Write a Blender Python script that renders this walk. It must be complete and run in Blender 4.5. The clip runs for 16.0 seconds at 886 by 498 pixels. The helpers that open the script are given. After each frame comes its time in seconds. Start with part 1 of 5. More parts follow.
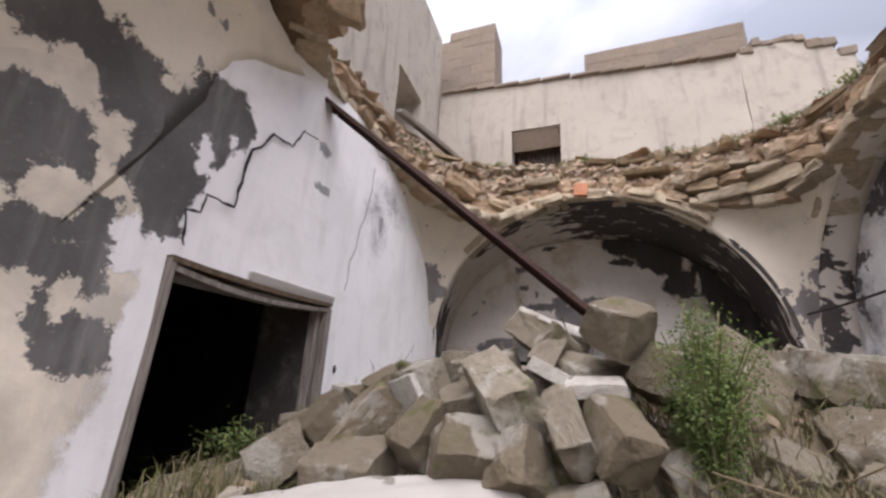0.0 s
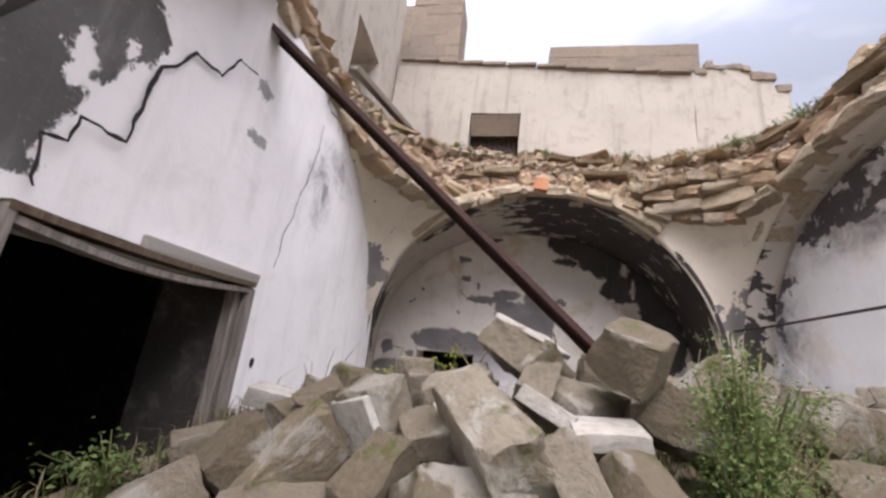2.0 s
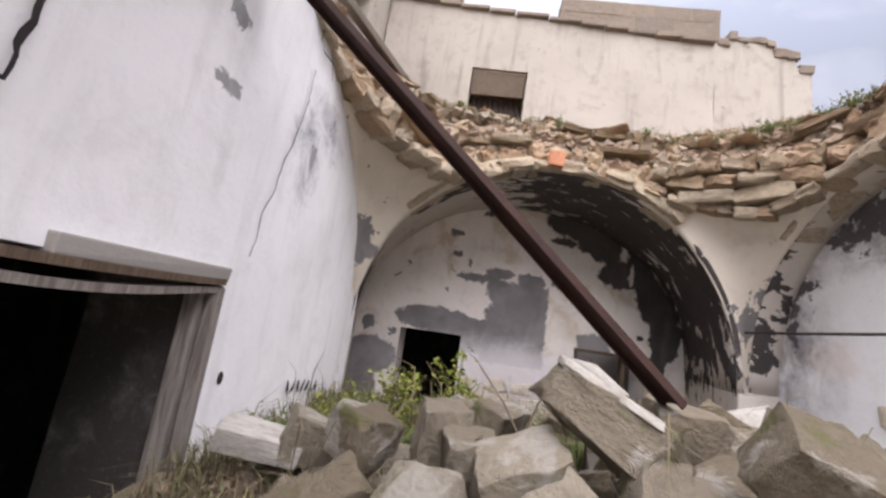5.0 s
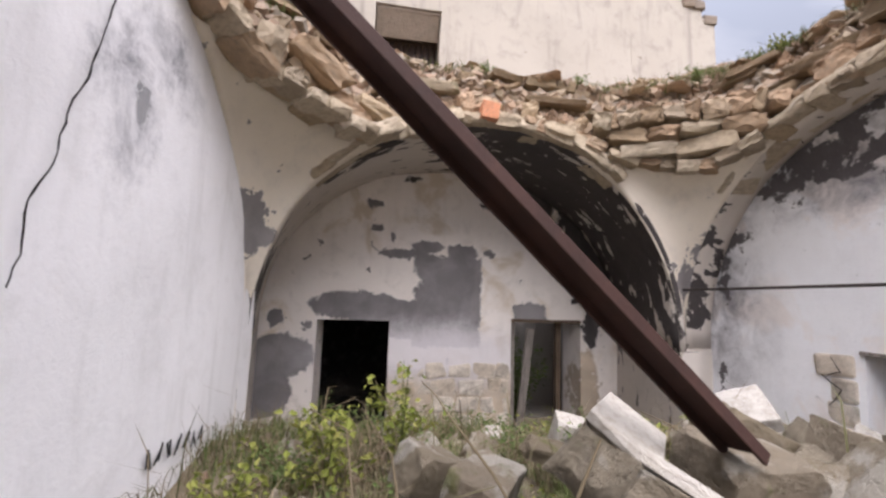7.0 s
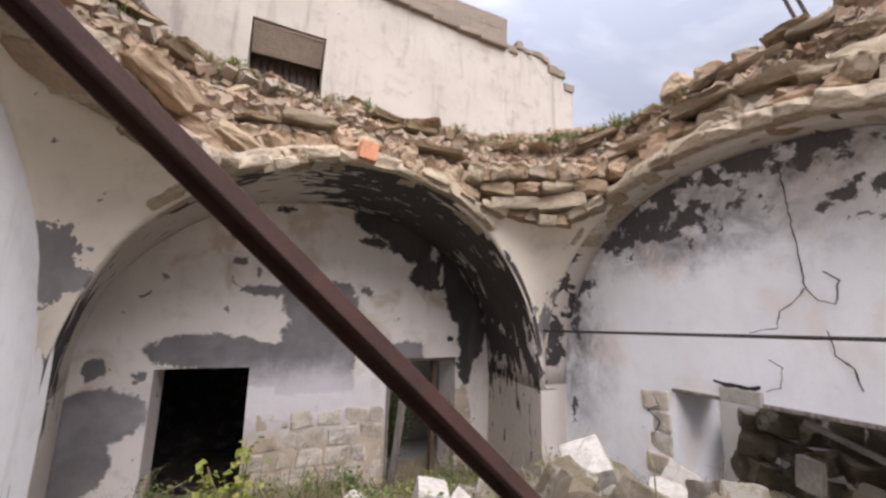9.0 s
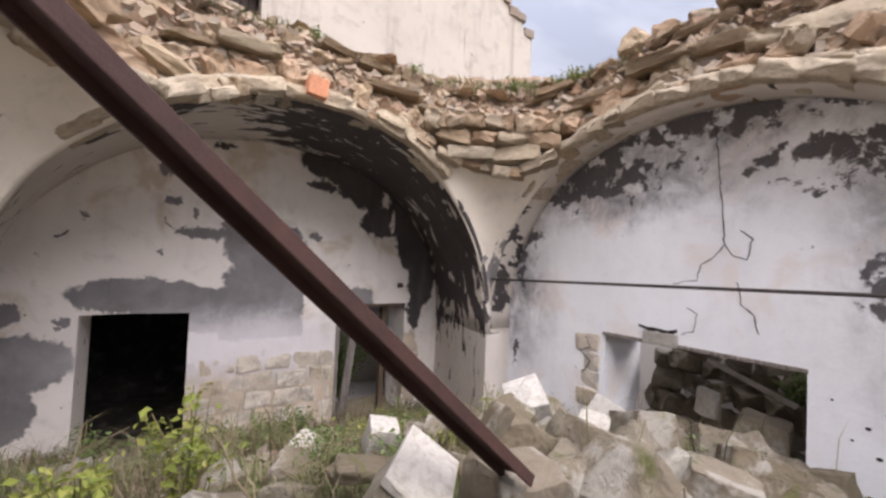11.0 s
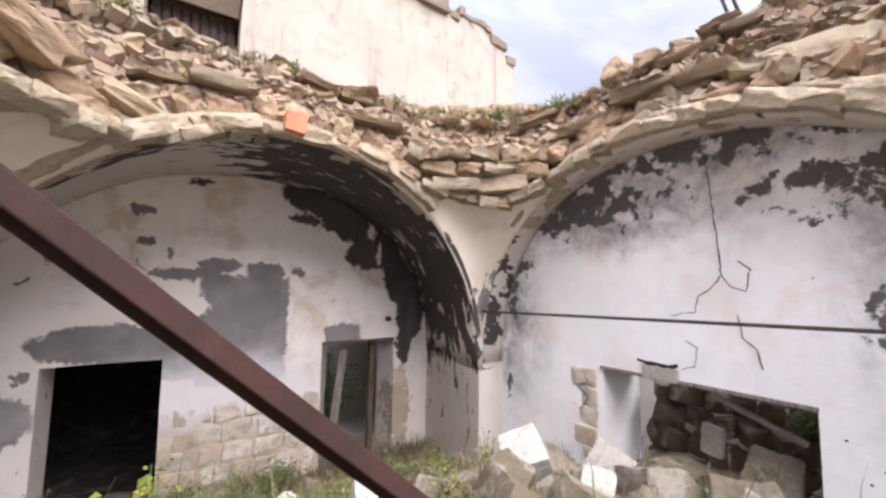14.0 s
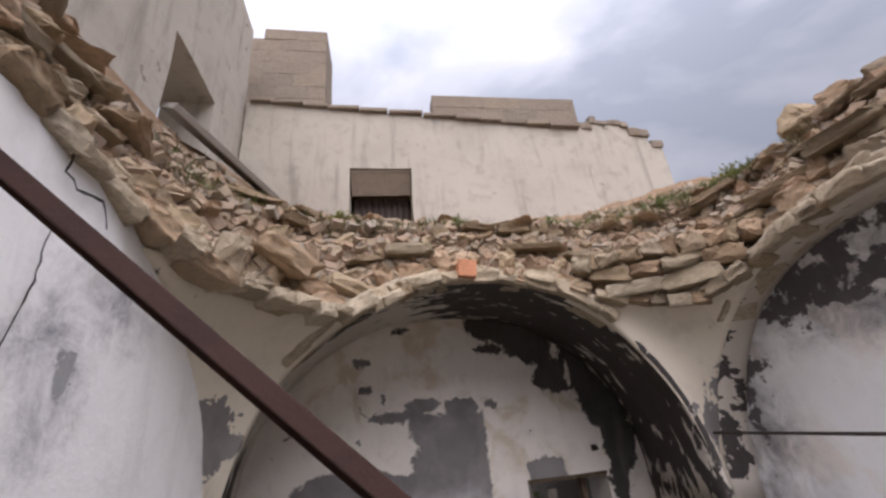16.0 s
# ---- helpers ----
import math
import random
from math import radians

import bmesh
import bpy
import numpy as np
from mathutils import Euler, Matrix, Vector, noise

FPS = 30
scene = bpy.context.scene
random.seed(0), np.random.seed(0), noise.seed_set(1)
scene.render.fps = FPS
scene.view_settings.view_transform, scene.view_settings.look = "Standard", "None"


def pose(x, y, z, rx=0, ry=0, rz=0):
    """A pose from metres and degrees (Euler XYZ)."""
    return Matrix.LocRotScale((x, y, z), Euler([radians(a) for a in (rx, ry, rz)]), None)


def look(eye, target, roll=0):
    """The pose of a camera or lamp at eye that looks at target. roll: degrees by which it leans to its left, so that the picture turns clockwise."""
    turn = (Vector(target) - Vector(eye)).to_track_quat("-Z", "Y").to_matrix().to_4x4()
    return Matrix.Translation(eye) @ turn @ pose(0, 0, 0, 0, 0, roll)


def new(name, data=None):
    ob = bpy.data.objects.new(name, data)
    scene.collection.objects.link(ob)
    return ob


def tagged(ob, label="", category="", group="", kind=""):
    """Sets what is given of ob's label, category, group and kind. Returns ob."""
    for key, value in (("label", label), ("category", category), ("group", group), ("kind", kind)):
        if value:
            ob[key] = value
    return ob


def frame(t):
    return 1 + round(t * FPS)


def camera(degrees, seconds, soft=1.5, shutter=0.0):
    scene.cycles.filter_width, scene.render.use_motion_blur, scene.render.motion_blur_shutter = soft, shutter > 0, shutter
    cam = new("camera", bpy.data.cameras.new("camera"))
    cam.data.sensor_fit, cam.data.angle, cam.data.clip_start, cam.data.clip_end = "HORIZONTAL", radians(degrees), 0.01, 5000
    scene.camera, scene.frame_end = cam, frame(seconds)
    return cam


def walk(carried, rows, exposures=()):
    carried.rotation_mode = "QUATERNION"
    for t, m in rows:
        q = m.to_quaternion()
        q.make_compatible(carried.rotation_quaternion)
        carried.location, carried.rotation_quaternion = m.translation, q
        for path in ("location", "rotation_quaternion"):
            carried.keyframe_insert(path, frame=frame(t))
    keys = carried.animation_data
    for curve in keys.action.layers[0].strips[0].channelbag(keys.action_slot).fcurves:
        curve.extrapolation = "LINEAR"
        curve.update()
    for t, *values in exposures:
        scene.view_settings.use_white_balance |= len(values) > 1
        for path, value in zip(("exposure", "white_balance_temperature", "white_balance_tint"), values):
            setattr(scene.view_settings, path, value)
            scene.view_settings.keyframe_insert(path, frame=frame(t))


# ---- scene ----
cam = camera(96.8, 16.0, soft=2.6)
PATH = [
    (0, (0.652, 1.991, 1.736), (-0.005, 3.777, 2.352), 2.8),
    (0.5, (0.651, 2.094, 1.693), (-0.093, 3.88, 2.198), 4.7),
    (1, (0.444, 2.147, 1.719), (-0.421, 3.871, 2.248), 6.5),
    (1.5, (0.336, 2.243, 1.801), (-0.328, 4.061, 2.302), 9.5),
    (2, (0.371, 2.296, 1.87), (0.05, 4.193, 2.418), 6.1),
    (2.5, (0.317, 2.388, 1.904), (0.069, 4.301, 2.432), 3.3),
    (3, (0.273, 2.419, 1.941), (-0.125, 4.31, 2.458), 4.4),
    (5.3, (-0.004, 2.833, 2.162), (-0.145, 4.797, 2.511), 8.5),
    (5.5, (0.007, 2.978, 2.159), (-0.166, 4.926, 2.579), 8.4),
    (6, (-0.09, 3.145, 2.216), (-0.137, 5.101, 2.63), 8.3),
    (6.5, (-0.15, 3.288, 2.252), (-0.072, 5.278, 2.441), 5.3),
    (7, (-0.115, 3.349, 2.353), (0.183, 5.315, 2.571), 2.0),
    (8, (0.021, 3.379, 2.484), (0.753, 5.209, 2.823), 1.0),
    (10.3, (-0.007, 3.397, 2.599), (0.888, 5.158, 2.911), 1.5),
    (10.5, (-0.01, 3.402, 2.599), (0.926, 5.153, 2.847), 1.6),
    (11, (-0.018, 3.408, 2.572), (1.054, 5.094, 2.655), 2.5),
    (11.5, (0.048, 3.352, 2.54), (1.267, 4.936, 2.478), 3.3),
    (12, (0.166, 3.461, 2.506), (1.417, 5.018, 2.399), 2.8),
    (12.5, (0.202, 3.536, 2.622), (1.423, 5.118, 2.533), 1.4),
    (13, (0.213, 3.511, 2.65), (1.438, 5.089, 2.573), 1.5),
    (13.5, (0.131, 3.491, 2.651), (1.33, 5.092, 2.631), 1.6),
    (14, (0.063, 3.504, 2.702), (1.172, 5.157, 2.89), 0.7),
    (14.5, (0.057, 3.48, 2.746), (1.026, 5.167, 3.209), -0.4),
    (15, (0.048, 3.457, 2.787), (0.843, 5.169, 3.447), -2.6),
    (15.5, (0.038, 3.441, 2.793), (0.609, 5.201, 3.552), -4.5),
    (16, (0.011, 3.42, 2.815), (0.325, 5.245, 3.571), -5.5),
]
EXPOSURES = [(t, stops + 0.16, 6200, 18) for t, stops in ((0.0, 0.64), (1.5, 0.84), (2.0, 0.85), (3.0, 0.85), (5.5, 0.92), (6.5, 0.95), (8.0, 0.92), (10.5, 0.95), (11.5, 1.15), (12.5, 1.35), (13.5, 1.38), (14.3, 1.24), (15.0, 0.76), (16.0, 0.42))]
walk(cam, [(t, look(eye, target, roll)) for t, eye, target, roll in PATH], EXPOSURES)

# ---- light: bright overcast sky, soft sun ----
SUN_EL, SUN_AZ = 60.0, 175.0
world = bpy.data.worlds.new("overcast_sky")
scene.world = world
world.use_nodes = True
wn = world.node_tree
wn.nodes.clear()
w_out = wn.nodes.new("ShaderNodeOutputWorld")
w_bg = wn.nodes.new("ShaderNodeBackground")
w_sky = wn.nodes.new("ShaderNodeTexSky")
w_sky.sky_type, w_sky.sun_disc = "NISHITA", False
w_sky.sun_elevation, w_sky.sun_rotation = radians(SUN_EL), radians(SUN_AZ)
w_dim = wn.nodes.new("ShaderNodeVectorMath")
w_dim.operation = "SCALE"
w_dim.inputs["Scale"].default_value = 0.11
w_co = wn.nodes.new("ShaderNodeTexCoord")
w_map = wn.nodes.new("ShaderNodeMapping")
w_map.inputs["Scale"].default_value = (1.0, 1.0, 2.2)
w_noise = wn.nodes.new("ShaderNodeTexNoise")
w_noise.inputs["Scale"].default_value = 2.3
w_noise.inputs["Detail"].default_value = 5.0
w_noise.inputs["Roughness"].default_value = 0.5
w_noise.inputs["Distortion"].default_value = 0.6
w_ramp = wn.nodes.new("ShaderNodeValToRGB")
w_ramp.color_ramp.elements[0].position, w_ramp.color_ramp.elements[0].color = 0.38, (0.47, 0.50, 0.56, 1)
w_ramp.color_ramp.elements[1].position, w_ramp.color_ramp.elements[1].color = 0.66, (0.80, 0.80, 0.83, 1)
w_mix = wn.nodes.new("ShaderNodeMix")
w_mix.data_type = "RGBA"
w_mix.inputs["Factor"].default_value = 0.88
wn.links.new(w_co.outputs["Generated"], w_map.inputs["Vector"])
wn.links.new(w_map.outputs["Vector"], w_noise.inputs["Vector"])
wn.links.new(w_noise.outputs["Fac"], w_ramp.inputs["Fac"])
wn.links.new(w_sky.outputs["Color"], w_dim.inputs[0])
wn.links.new(w_dim.outputs["Vector"], w_mix.inputs["A"])
wn.links.new(w_ramp.outputs["Color"], w_mix.inputs["B"])
wn.links.new(w_mix.outputs["Result"], w_bg.inputs["Color"])
# an overcast sky is about three times as bright overhead as at the horizon
w_sep = wn.nodes.new("ShaderNodeSeparateXYZ")
w_up = wn.nodes.new("ShaderNodeMath")
w_up.operation, w_up.use_clamp = "MULTIPLY", True
w_up.inputs[1].default_value = 1.0
w_pow = wn.nodes.new("ShaderNodeMath")
w_pow.operation = "POWER"
w_pow.inputs[1].default_value = 4.0
w_zen = wn.nodes.new("ShaderNodeMath")
w_zen.operation = "MULTIPLY_ADD"
w_zen.inputs[1].default_value, w_zen.inputs[2].default_value = 1.8, 0.50
wn.links.new(w_co.outputs["Generated"], w_sep.inputs["Vector"])
wn.links.new(w_sep.outputs["Z"], w_up.inputs[0])
wn.links.new(w_up.outputs[0], w_pow.inputs[0])
wn.links.new(w_pow.outputs[0], w_zen.inputs[0])
wn.links.new(w_zen.outputs[0], w_bg.inputs["Strength"])
wn.links.new(w_bg.outputs["Background"], w_out.inputs["Surface"])

sun = new("sun", bpy.data.lights.new("sun", "SUN"))
sun.data.energy, sun.data.angle, sun.data.color = 3.7, radians(80), (1.0, 0.95, 0.88)
sun.matrix_world = look((0, 0, 0), (-math.sin(radians(SUN_AZ)) * math.cos(radians(SUN_EL)), -math.cos(radians(SUN_AZ)) * math.cos(radians(SUN_EL)), -math.sin(radians(SUN_EL))))


# ---- materials ----
class Nodes:
    """Short hand for building one node material."""

    def __init__(self, name):
        self.mat = bpy.data.materials.new(name)
        self.mat.use_nodes = True
        self.nt = self.mat.node_tree
        self.bsdf = self.nt.nodes["Principled BSDF"]
        self.pos = self.nt.nodes.new("ShaderNodeNewGeometry").outputs["Position"]

    def link(self, a, b):
        self.nt.links.new(a, b)

    def noise(self, scale, detail=4.0, rough=0.55, distort=0.0, vec=None, color=False):
        n = self.nt.nodes.new("ShaderNodeTexNoise")
        n.inputs["Scale"].default_value, n.inputs["Detail"].default_value = scale, detail
        n.inputs["Roughness"].default_value, n.inputs["Distortion"].default_value = rough, distort
        self.link(self.pos if vec is None else vec, n.inputs["Vector"])
        return n.outputs["Color" if color else "Fac"]

    def local(self):
        return self.nt.nodes.new("ShaderNodeTexCoord").outputs["Object"]

    def random(self):
        return self.nt.nodes.new("ShaderNodeObjectInfo").outputs["Random"]

    def island(self):
        return self.nt.nodes.new("ShaderNodeNewGeometry").outputs["Random Per Island"]

    def math(self, op, a, b=0.0, c=0.0, clamp=False):
        n = self.nt.nodes.new("ShaderNodeMath")
        n.operation, n.use_clamp = op, clamp
        for k, v in enumerate((a, b, c)):
            if isinstance(v, (int, float)):
                n.inputs[k].default_value = v
            else:
                self.link(v, n.inputs[k])
        return n.outputs[0]

    def step(self, v, lo, hi):
        n = self.nt.nodes.new("ShaderNodeMapRange")
        n.interpolation_type = "SMOOTHSTEP"
        self.link(v, n.inputs["Value"])
        n.inputs["From Min"].default_value, n.inputs["From Max"].default_value = lo, hi
        return n.outputs["Result"]

    def ramp(self, v, stops):
        n = self.nt.nodes.new("ShaderNodeValToRGB")
        e = n.color_ramp.elements
        while len(e) < len(stops):
            e.new(0.5)
        for k, (p, c) in enumerate(stops):
            e[k].position, e[k].color = p, (*c, 1)
        self.link(v, n.inputs["Fac"])
        return n.outputs["Color"]

    def mix(self, fac, a, b, blend="MIX"):
        n = self.nt.nodes.new("ShaderNodeMix")
        n.data_type, n.blend_type = "RGBA", blend
        for k, v in (("Factor", fac), ("A", a), ("B", b)):
            if isinstance(v, (int, float)):
                n.inputs[k].default_value = v
            elif isinstance(v, tuple):
                n.inputs[k].default_value = (*v, 1)
            else:
                self.link(v, n.inputs[k])
        return n.outputs["Result"]

    def wobble(self, scale, amount, detail=4.0):
        """The position, pushed about by noise, so that outlines drawn with it are ragged."""
        n = self.noise(scale, detail, 0.78, color=True)
        sub = self.nt.nodes.new("ShaderNodeVectorMath")
        sub.operation = "SUBTRACT"
        self.link(n, sub.inputs[0])
        sub.inputs[1].default_value = (0.5, 0.5, 0.5)
        mad = self.nt.nodes.new("ShaderNodeVectorMath")
        mad.operation = "MULTIPLY_ADD"
        self.link(sub.outputs[0], mad.inputs[0])
        mad.inputs[1].default_value = (amount, amount, amount)
        self.link(self.pos, mad.inputs[2])
        return mad.outputs[0]

    def blobs(self, vec, spots, edge=0.06):
        """A mask of flaked patches: ellipsoids (centre, radii) round which the coat is lost."""
        total = None
        for centre, radii, *square in spots:
            sub = self.nt.nodes.new("ShaderNodeVectorMath")
            sub.operation = "SUBTRACT"
            self.link(vec, sub.inputs[0])
            sub.inputs[1].default_value = centre
            div = self.nt.nodes.new("ShaderNodeVectorMath")
            div.operation = "DIVIDE"
            self.link(sub.outputs[0], div.inputs[0])
            div.inputs[1].default_value = radii
            if square:
                far = self.nt.nodes.new("ShaderNodeVectorMath")
                far.operation = "ABSOLUTE"
                self.link(div.outputs[0], far.inputs[0])
                xyz = self.nt.nodes.new("ShaderNodeSeparateXYZ")
                self.link(far.outputs[0], xyz.inputs[0])
                reach = self.math("MAXIMUM", xyz.outputs[0], self.math("MAXIMUM", xyz.outputs[1], xyz.outputs[2]))
            else:
                ln = self.nt.nodes.new("ShaderNodeVectorMath")
                ln.operation = "LENGTH"
                self.link(div.outputs[0], ln.inputs[0])
                reach = ln.outputs["Value"]
            total = reach if total is None else self.math("MINIMUM", total, reach)
        return self.math("SUBTRACT", 1.0, self.step(total, 1.0 - edge, 1.0 + edge))

    def stretched(self, scale):
        m = self.nt.nodes.new("ShaderNodeMapping")
        m.inputs["Scale"].default_value = scale
        self.link(self.pos, m.inputs["Vector"])
        return m.outputs["Vector"]

    def finish(self, color, rough=0.9, height=None, bump=0.3, dist=0.01, spec=0.25):
        if isinstance(color, tuple):
            self.bsdf.inputs["Base Color"].default_value = (*color, 1)
        else:
            self.link(color, self.bsdf.inputs["Base Color"])
        if isinstance(rough, float):
            self.bsdf.inputs["Roughness"].default_value = rough
        else:
            self.link(rough, self.bsdf.inputs["Roughness"])
        self.bsdf.inputs["Specular IOR Level"].default_value = spec
        if height is not None:
            b = self.nt.nodes.new("ShaderNodeBump")
            b.inputs["Strength"].default_value, b.inputs["Distance"].default_value = bump, dist
            self.link(height, b.inputs["Height"])
            self.link(b.outputs["Normal"], self.bsdf.inputs["Normal"])
        return self.mat


def limewash(name, paint, under, spots=(), loss=0.62, second=None, second_spots=(), grime=0.35, stain=(0.42, 0.39, 0.36), wob=0.35, warm=None, edge=0.05, lace=0.585, lace_scale=7.0, flake_scale=3.1, smoke=(), layers=(), veil=(), runs=0.0, grain=(1.0, 1.0, 1.0)):
    """Old limewash over grey plaster: flakes, grime and runs."""
    n = Nodes(name)
    big = n.noise(1.1, 5, 0.6, 0.4)
    mid = n.noise(5.0, 6, 0.65, 0.3)
    fine = n.noise(46.0, 4, 0.7)
    coat = n.mix(n.step(big, 0.42, 0.72), paint, tuple(c * 0.92 for c in paint))
    coat = n.mix(n.math("MULTIPLY", n.step(mid, 0.48, 0.78), grime), coat, stain)
    if warm:
        coat = n.mix(n.math("MULTIPLY", n.step(n.noise(1.7, 4, 0.6, 0.5), 0.52, 0.66), 0.8), coat, warm)
    base = n.mix(n.step(mid, 0.3, 0.7), under, tuple(c * 0.72 for c in under))
    if smoke:
        soft = n.blobs(n.wobble(1.8, 0.9, 6), smoke, 0.7)
        coat = n.mix(n.math("MULTIPLY", soft, n.step(n.noise(4.0, 7, 0.7, 0.5), 0.25, 0.75)), coat, (0.20, 0.20, 0.225))
    v = n.wobble(4.2, wob, 9)
    lost = n.step(n.noise(flake_scale, 7, 0.62, 0.6), loss, loss + 0.012)
    if spots:
        lost = n.math("MAXIMUM", lost, n.blobs(v, spots, edge))
    col = n.mix(lost, coat, base)
    if second:
        field = n.blobs(n.wobble(2.2, wob * 0.6, 5), second_spots, 0.75)
        ragged = n.noise(lace_scale, 8, 0.60, 0.25, vec=n.stretched(grain))
        reach = n.math("ADD", n.math("MULTIPLY", field, 0.27), ragged)
        m2 = n.step(reach, lace + 0.13, lace + 0.13 + edge * 0.35)
        col = n.mix(m2, col, n.mix(mid, second, tuple(c * 2.1 for c in second)))
    for bare, kept, tone, rag in layers:    # coats lost in larger sheets, with islands of paint left in them
        torn = n.wobble(6.5, rag, 9)
        gone = n.blobs(torn, bare, 0.04)
        if kept:
            gone = n.math("MULTIPLY", gone, n.math("SUBTRACT", 1.0, n.blobs(torn, kept, 0.06)))
        col = n.mix(gone, col, n.mix(n.step(n.noise(2.6, 6, 0.6, 0.4), 0.35, 0.7), tone, tuple(c * 1.45 for c in tone)))
        lost = n.math("MAXIMUM", lost, gone)
    if veil:    # a thin bloom of salts over the lower wall
        bloom = n.math("MULTIPLY", n.blobs(n.wobble(1.6, 0.5, 5), veil, 0.55), 0.8)
        col = n.mix(bloom, col, (0.72, 0.69, 0.72))
    if runs:
        streaks = n.math("MULTIPLY", n.step(n.noise(1.0, 6, 0.62, 0.3, vec=n.stretched((5.5, 5.5, 0.8))), 0.50, 0.72), runs)
        col = n.mix(streaks, col, stain)
    col = n.mix(n.math("MULTIPLY", n.step(fine, 0.55, 0.8), 0.22), col, stain)
    h = n.math("ADD", n.math("MULTIPLY", lost, -0.35), n.math("ADD", n.math("MULTIPLY", fine, 0.10), n.math("MULTIPLY", mid, 0.5)))
    return n.finish(col, 0.92, h, 0.55, 0.02)


def masonry(name, stops, scale=7.0, bump=0.7, island=False, moss=0.0, crust=0.0):
    """Broken limestone and tuff, each piece of its own shade."""
    n = Nodes(name)
    co = n.local()
    pick = n.island() if island else n.random()
    tint = n.ramp(pick, stops)
    a = n.noise(scale, 6, 0.65, 0.3, vec=co)
    b = n.noise(scale * 7, 4, 0.7, vec=co)
    pits = n.noise(38.0, 6, 0.72, 0.2)
    col = n.mix(n.step(a, 0.42, 0.72), tint, n.mix(0.55, tint, (0.20, 0.17, 0.13)))
    col = n.mix(n.math("MULTIPLY", n.step(n.noise(11.0, 6, 0.68, 0.5), 0.5, 0.68), 0.45), col, n.mix(0.6, tint, (0.11, 0.085, 0.06)))
    col = n.mix(n.math("MULTIPLY", n.step(b, 0.55, 0.75), 0.45), col, (0.10, 0.085, 0.07))
    if crust:
        pale = n.step(n.noise(4.5, 7, 0.62, 0.4), 0.52, 0.60)
        col = n.mix(n.math("MULTIPLY", pale, crust), col, (0.40, 0.375, 0.33))
    if moss:
        col = n.mix(n.math("MULTIPLY", n.step(n.noise(6.0, 5, 0.6), 0.56, 0.68), moss), col, (0.115, 0.12, 0.04))
    h = n.math("ADD", n.math("MULTIPLY", a, 0.8), n.math("ADD", n.math("MULTIPLY", b, 0.25), n.math("MULTIPLY", pits, 0.45)))
    return n.finish(col, 0.95, h, bump, 0.035)


WHITE_N = limewash("wall_limewash_cream", (0.84, 0.785, 0.74), (0.26, 0.24, 0.24), loss=0.66, flake_scale=5.5, warm=(0.60, 0.51, 0.40), runs=0.12,
                   layers=[([((0.72, 8.0, 0.95), (0.74, 0.5, 0.52), "square"), ((2.45, 8.0, 1.2), (0.14, 0.5, 0.5))], [], (0.43, 0.36, 0.28), 0.5),
                           ([((0.67, 8.0, 2.25), (0.40, 0.5, 0.54), "square"), ((0.82, 8.0, 2.84), (0.19, 0.5, 0.09)), ((0.42, 8.0, 2.88), (0.19, 0.5, 0.07)), ((0.12, 8.0, 2.79), (0.31, 0.5, 0.055)),
                             ((0.1, 8.0, 2.02), (0.5, 0.5, 0.22), "square"), ((-0.4, 8.0, 2.17), (0.52, 0.5, 0.17)), ((-1.18, 8.0, 1.60), (0.36, 0.5, 0.24)), ((-1.35, 8.0, 1.22), (0.3, 0.5, 0.3)),
                             ((-1.27, 8.0, 2.02), (0.07, 0.5, 0.1)), ((-0.92, 8.0, 1.93), (0.05, 0.5, 0.05)), ((1.69, 8.0, 2.15), (0.2, 0.5, 0.11), "square"),
                             ((-0.2, 8.0, 3.08), (0.07, 0.5, 0.04)), ((0.0, 8.0, 2.97), (0.03, 0.5, 0.06)), ((-0.24, 8.0, 3.38), (0.10, 0.5, 0.05)), ((1.16, 8.0, 2.84), (0.07, 0.5, 0.04))],
                            [((0.02, 8.0, 2.47), (0.32, 0.5, 0.12))], (0.185, 0.175, 0.18), 0.26),
                           ([((1.5, 8.0, 3.72), (0.55, 0.5, 0.24)), ((1.85, 8.0, 3.48), (0.46, 0.5, 0.26)), ((2.1, 8.0, 3.2), (0.36, 0.5, 0.3)), ((1.9, 8.0, 3.08), (0.2, 0.5, 0.18)), ((2.42, 8.0, 2.85), (0.26, 0.5, 0.34)), ((2.58, 8.0, 2.4), (0.2, 0.5, 0.4)),
                             ((1.22, 8.0, 3.42), (0.17, 0.5, 0.06)), ((0.2, 8.0, 3.72), (0.1, 0.5, 0.03)), ((2.5, 8.0, 2.0), (0.10, 0.5, 0.3))],
                            [((1.5, 8.0, 3.26), (0.10, 0.5, 0.06)), ((2.02, 8.0, 3.36), (0.05, 0.5, 0.10)), ((2.12, 8.0, 3.08), (0.03, 0.5, 0.14))], (0.064, 0.058, 0.058), 0.38)],
                   veil=[((0.5, 8.0, 1.62), (1.2, 0.6, 0.34))])
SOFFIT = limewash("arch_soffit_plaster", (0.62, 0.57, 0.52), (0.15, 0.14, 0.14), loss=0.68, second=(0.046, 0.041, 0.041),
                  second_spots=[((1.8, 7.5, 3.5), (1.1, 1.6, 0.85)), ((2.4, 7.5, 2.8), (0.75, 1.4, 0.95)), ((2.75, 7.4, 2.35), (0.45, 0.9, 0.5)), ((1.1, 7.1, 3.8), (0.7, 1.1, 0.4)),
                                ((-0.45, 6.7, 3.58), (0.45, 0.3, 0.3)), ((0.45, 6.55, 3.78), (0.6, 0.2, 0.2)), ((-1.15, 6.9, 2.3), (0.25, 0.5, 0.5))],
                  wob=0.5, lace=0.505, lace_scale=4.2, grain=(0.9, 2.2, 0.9))
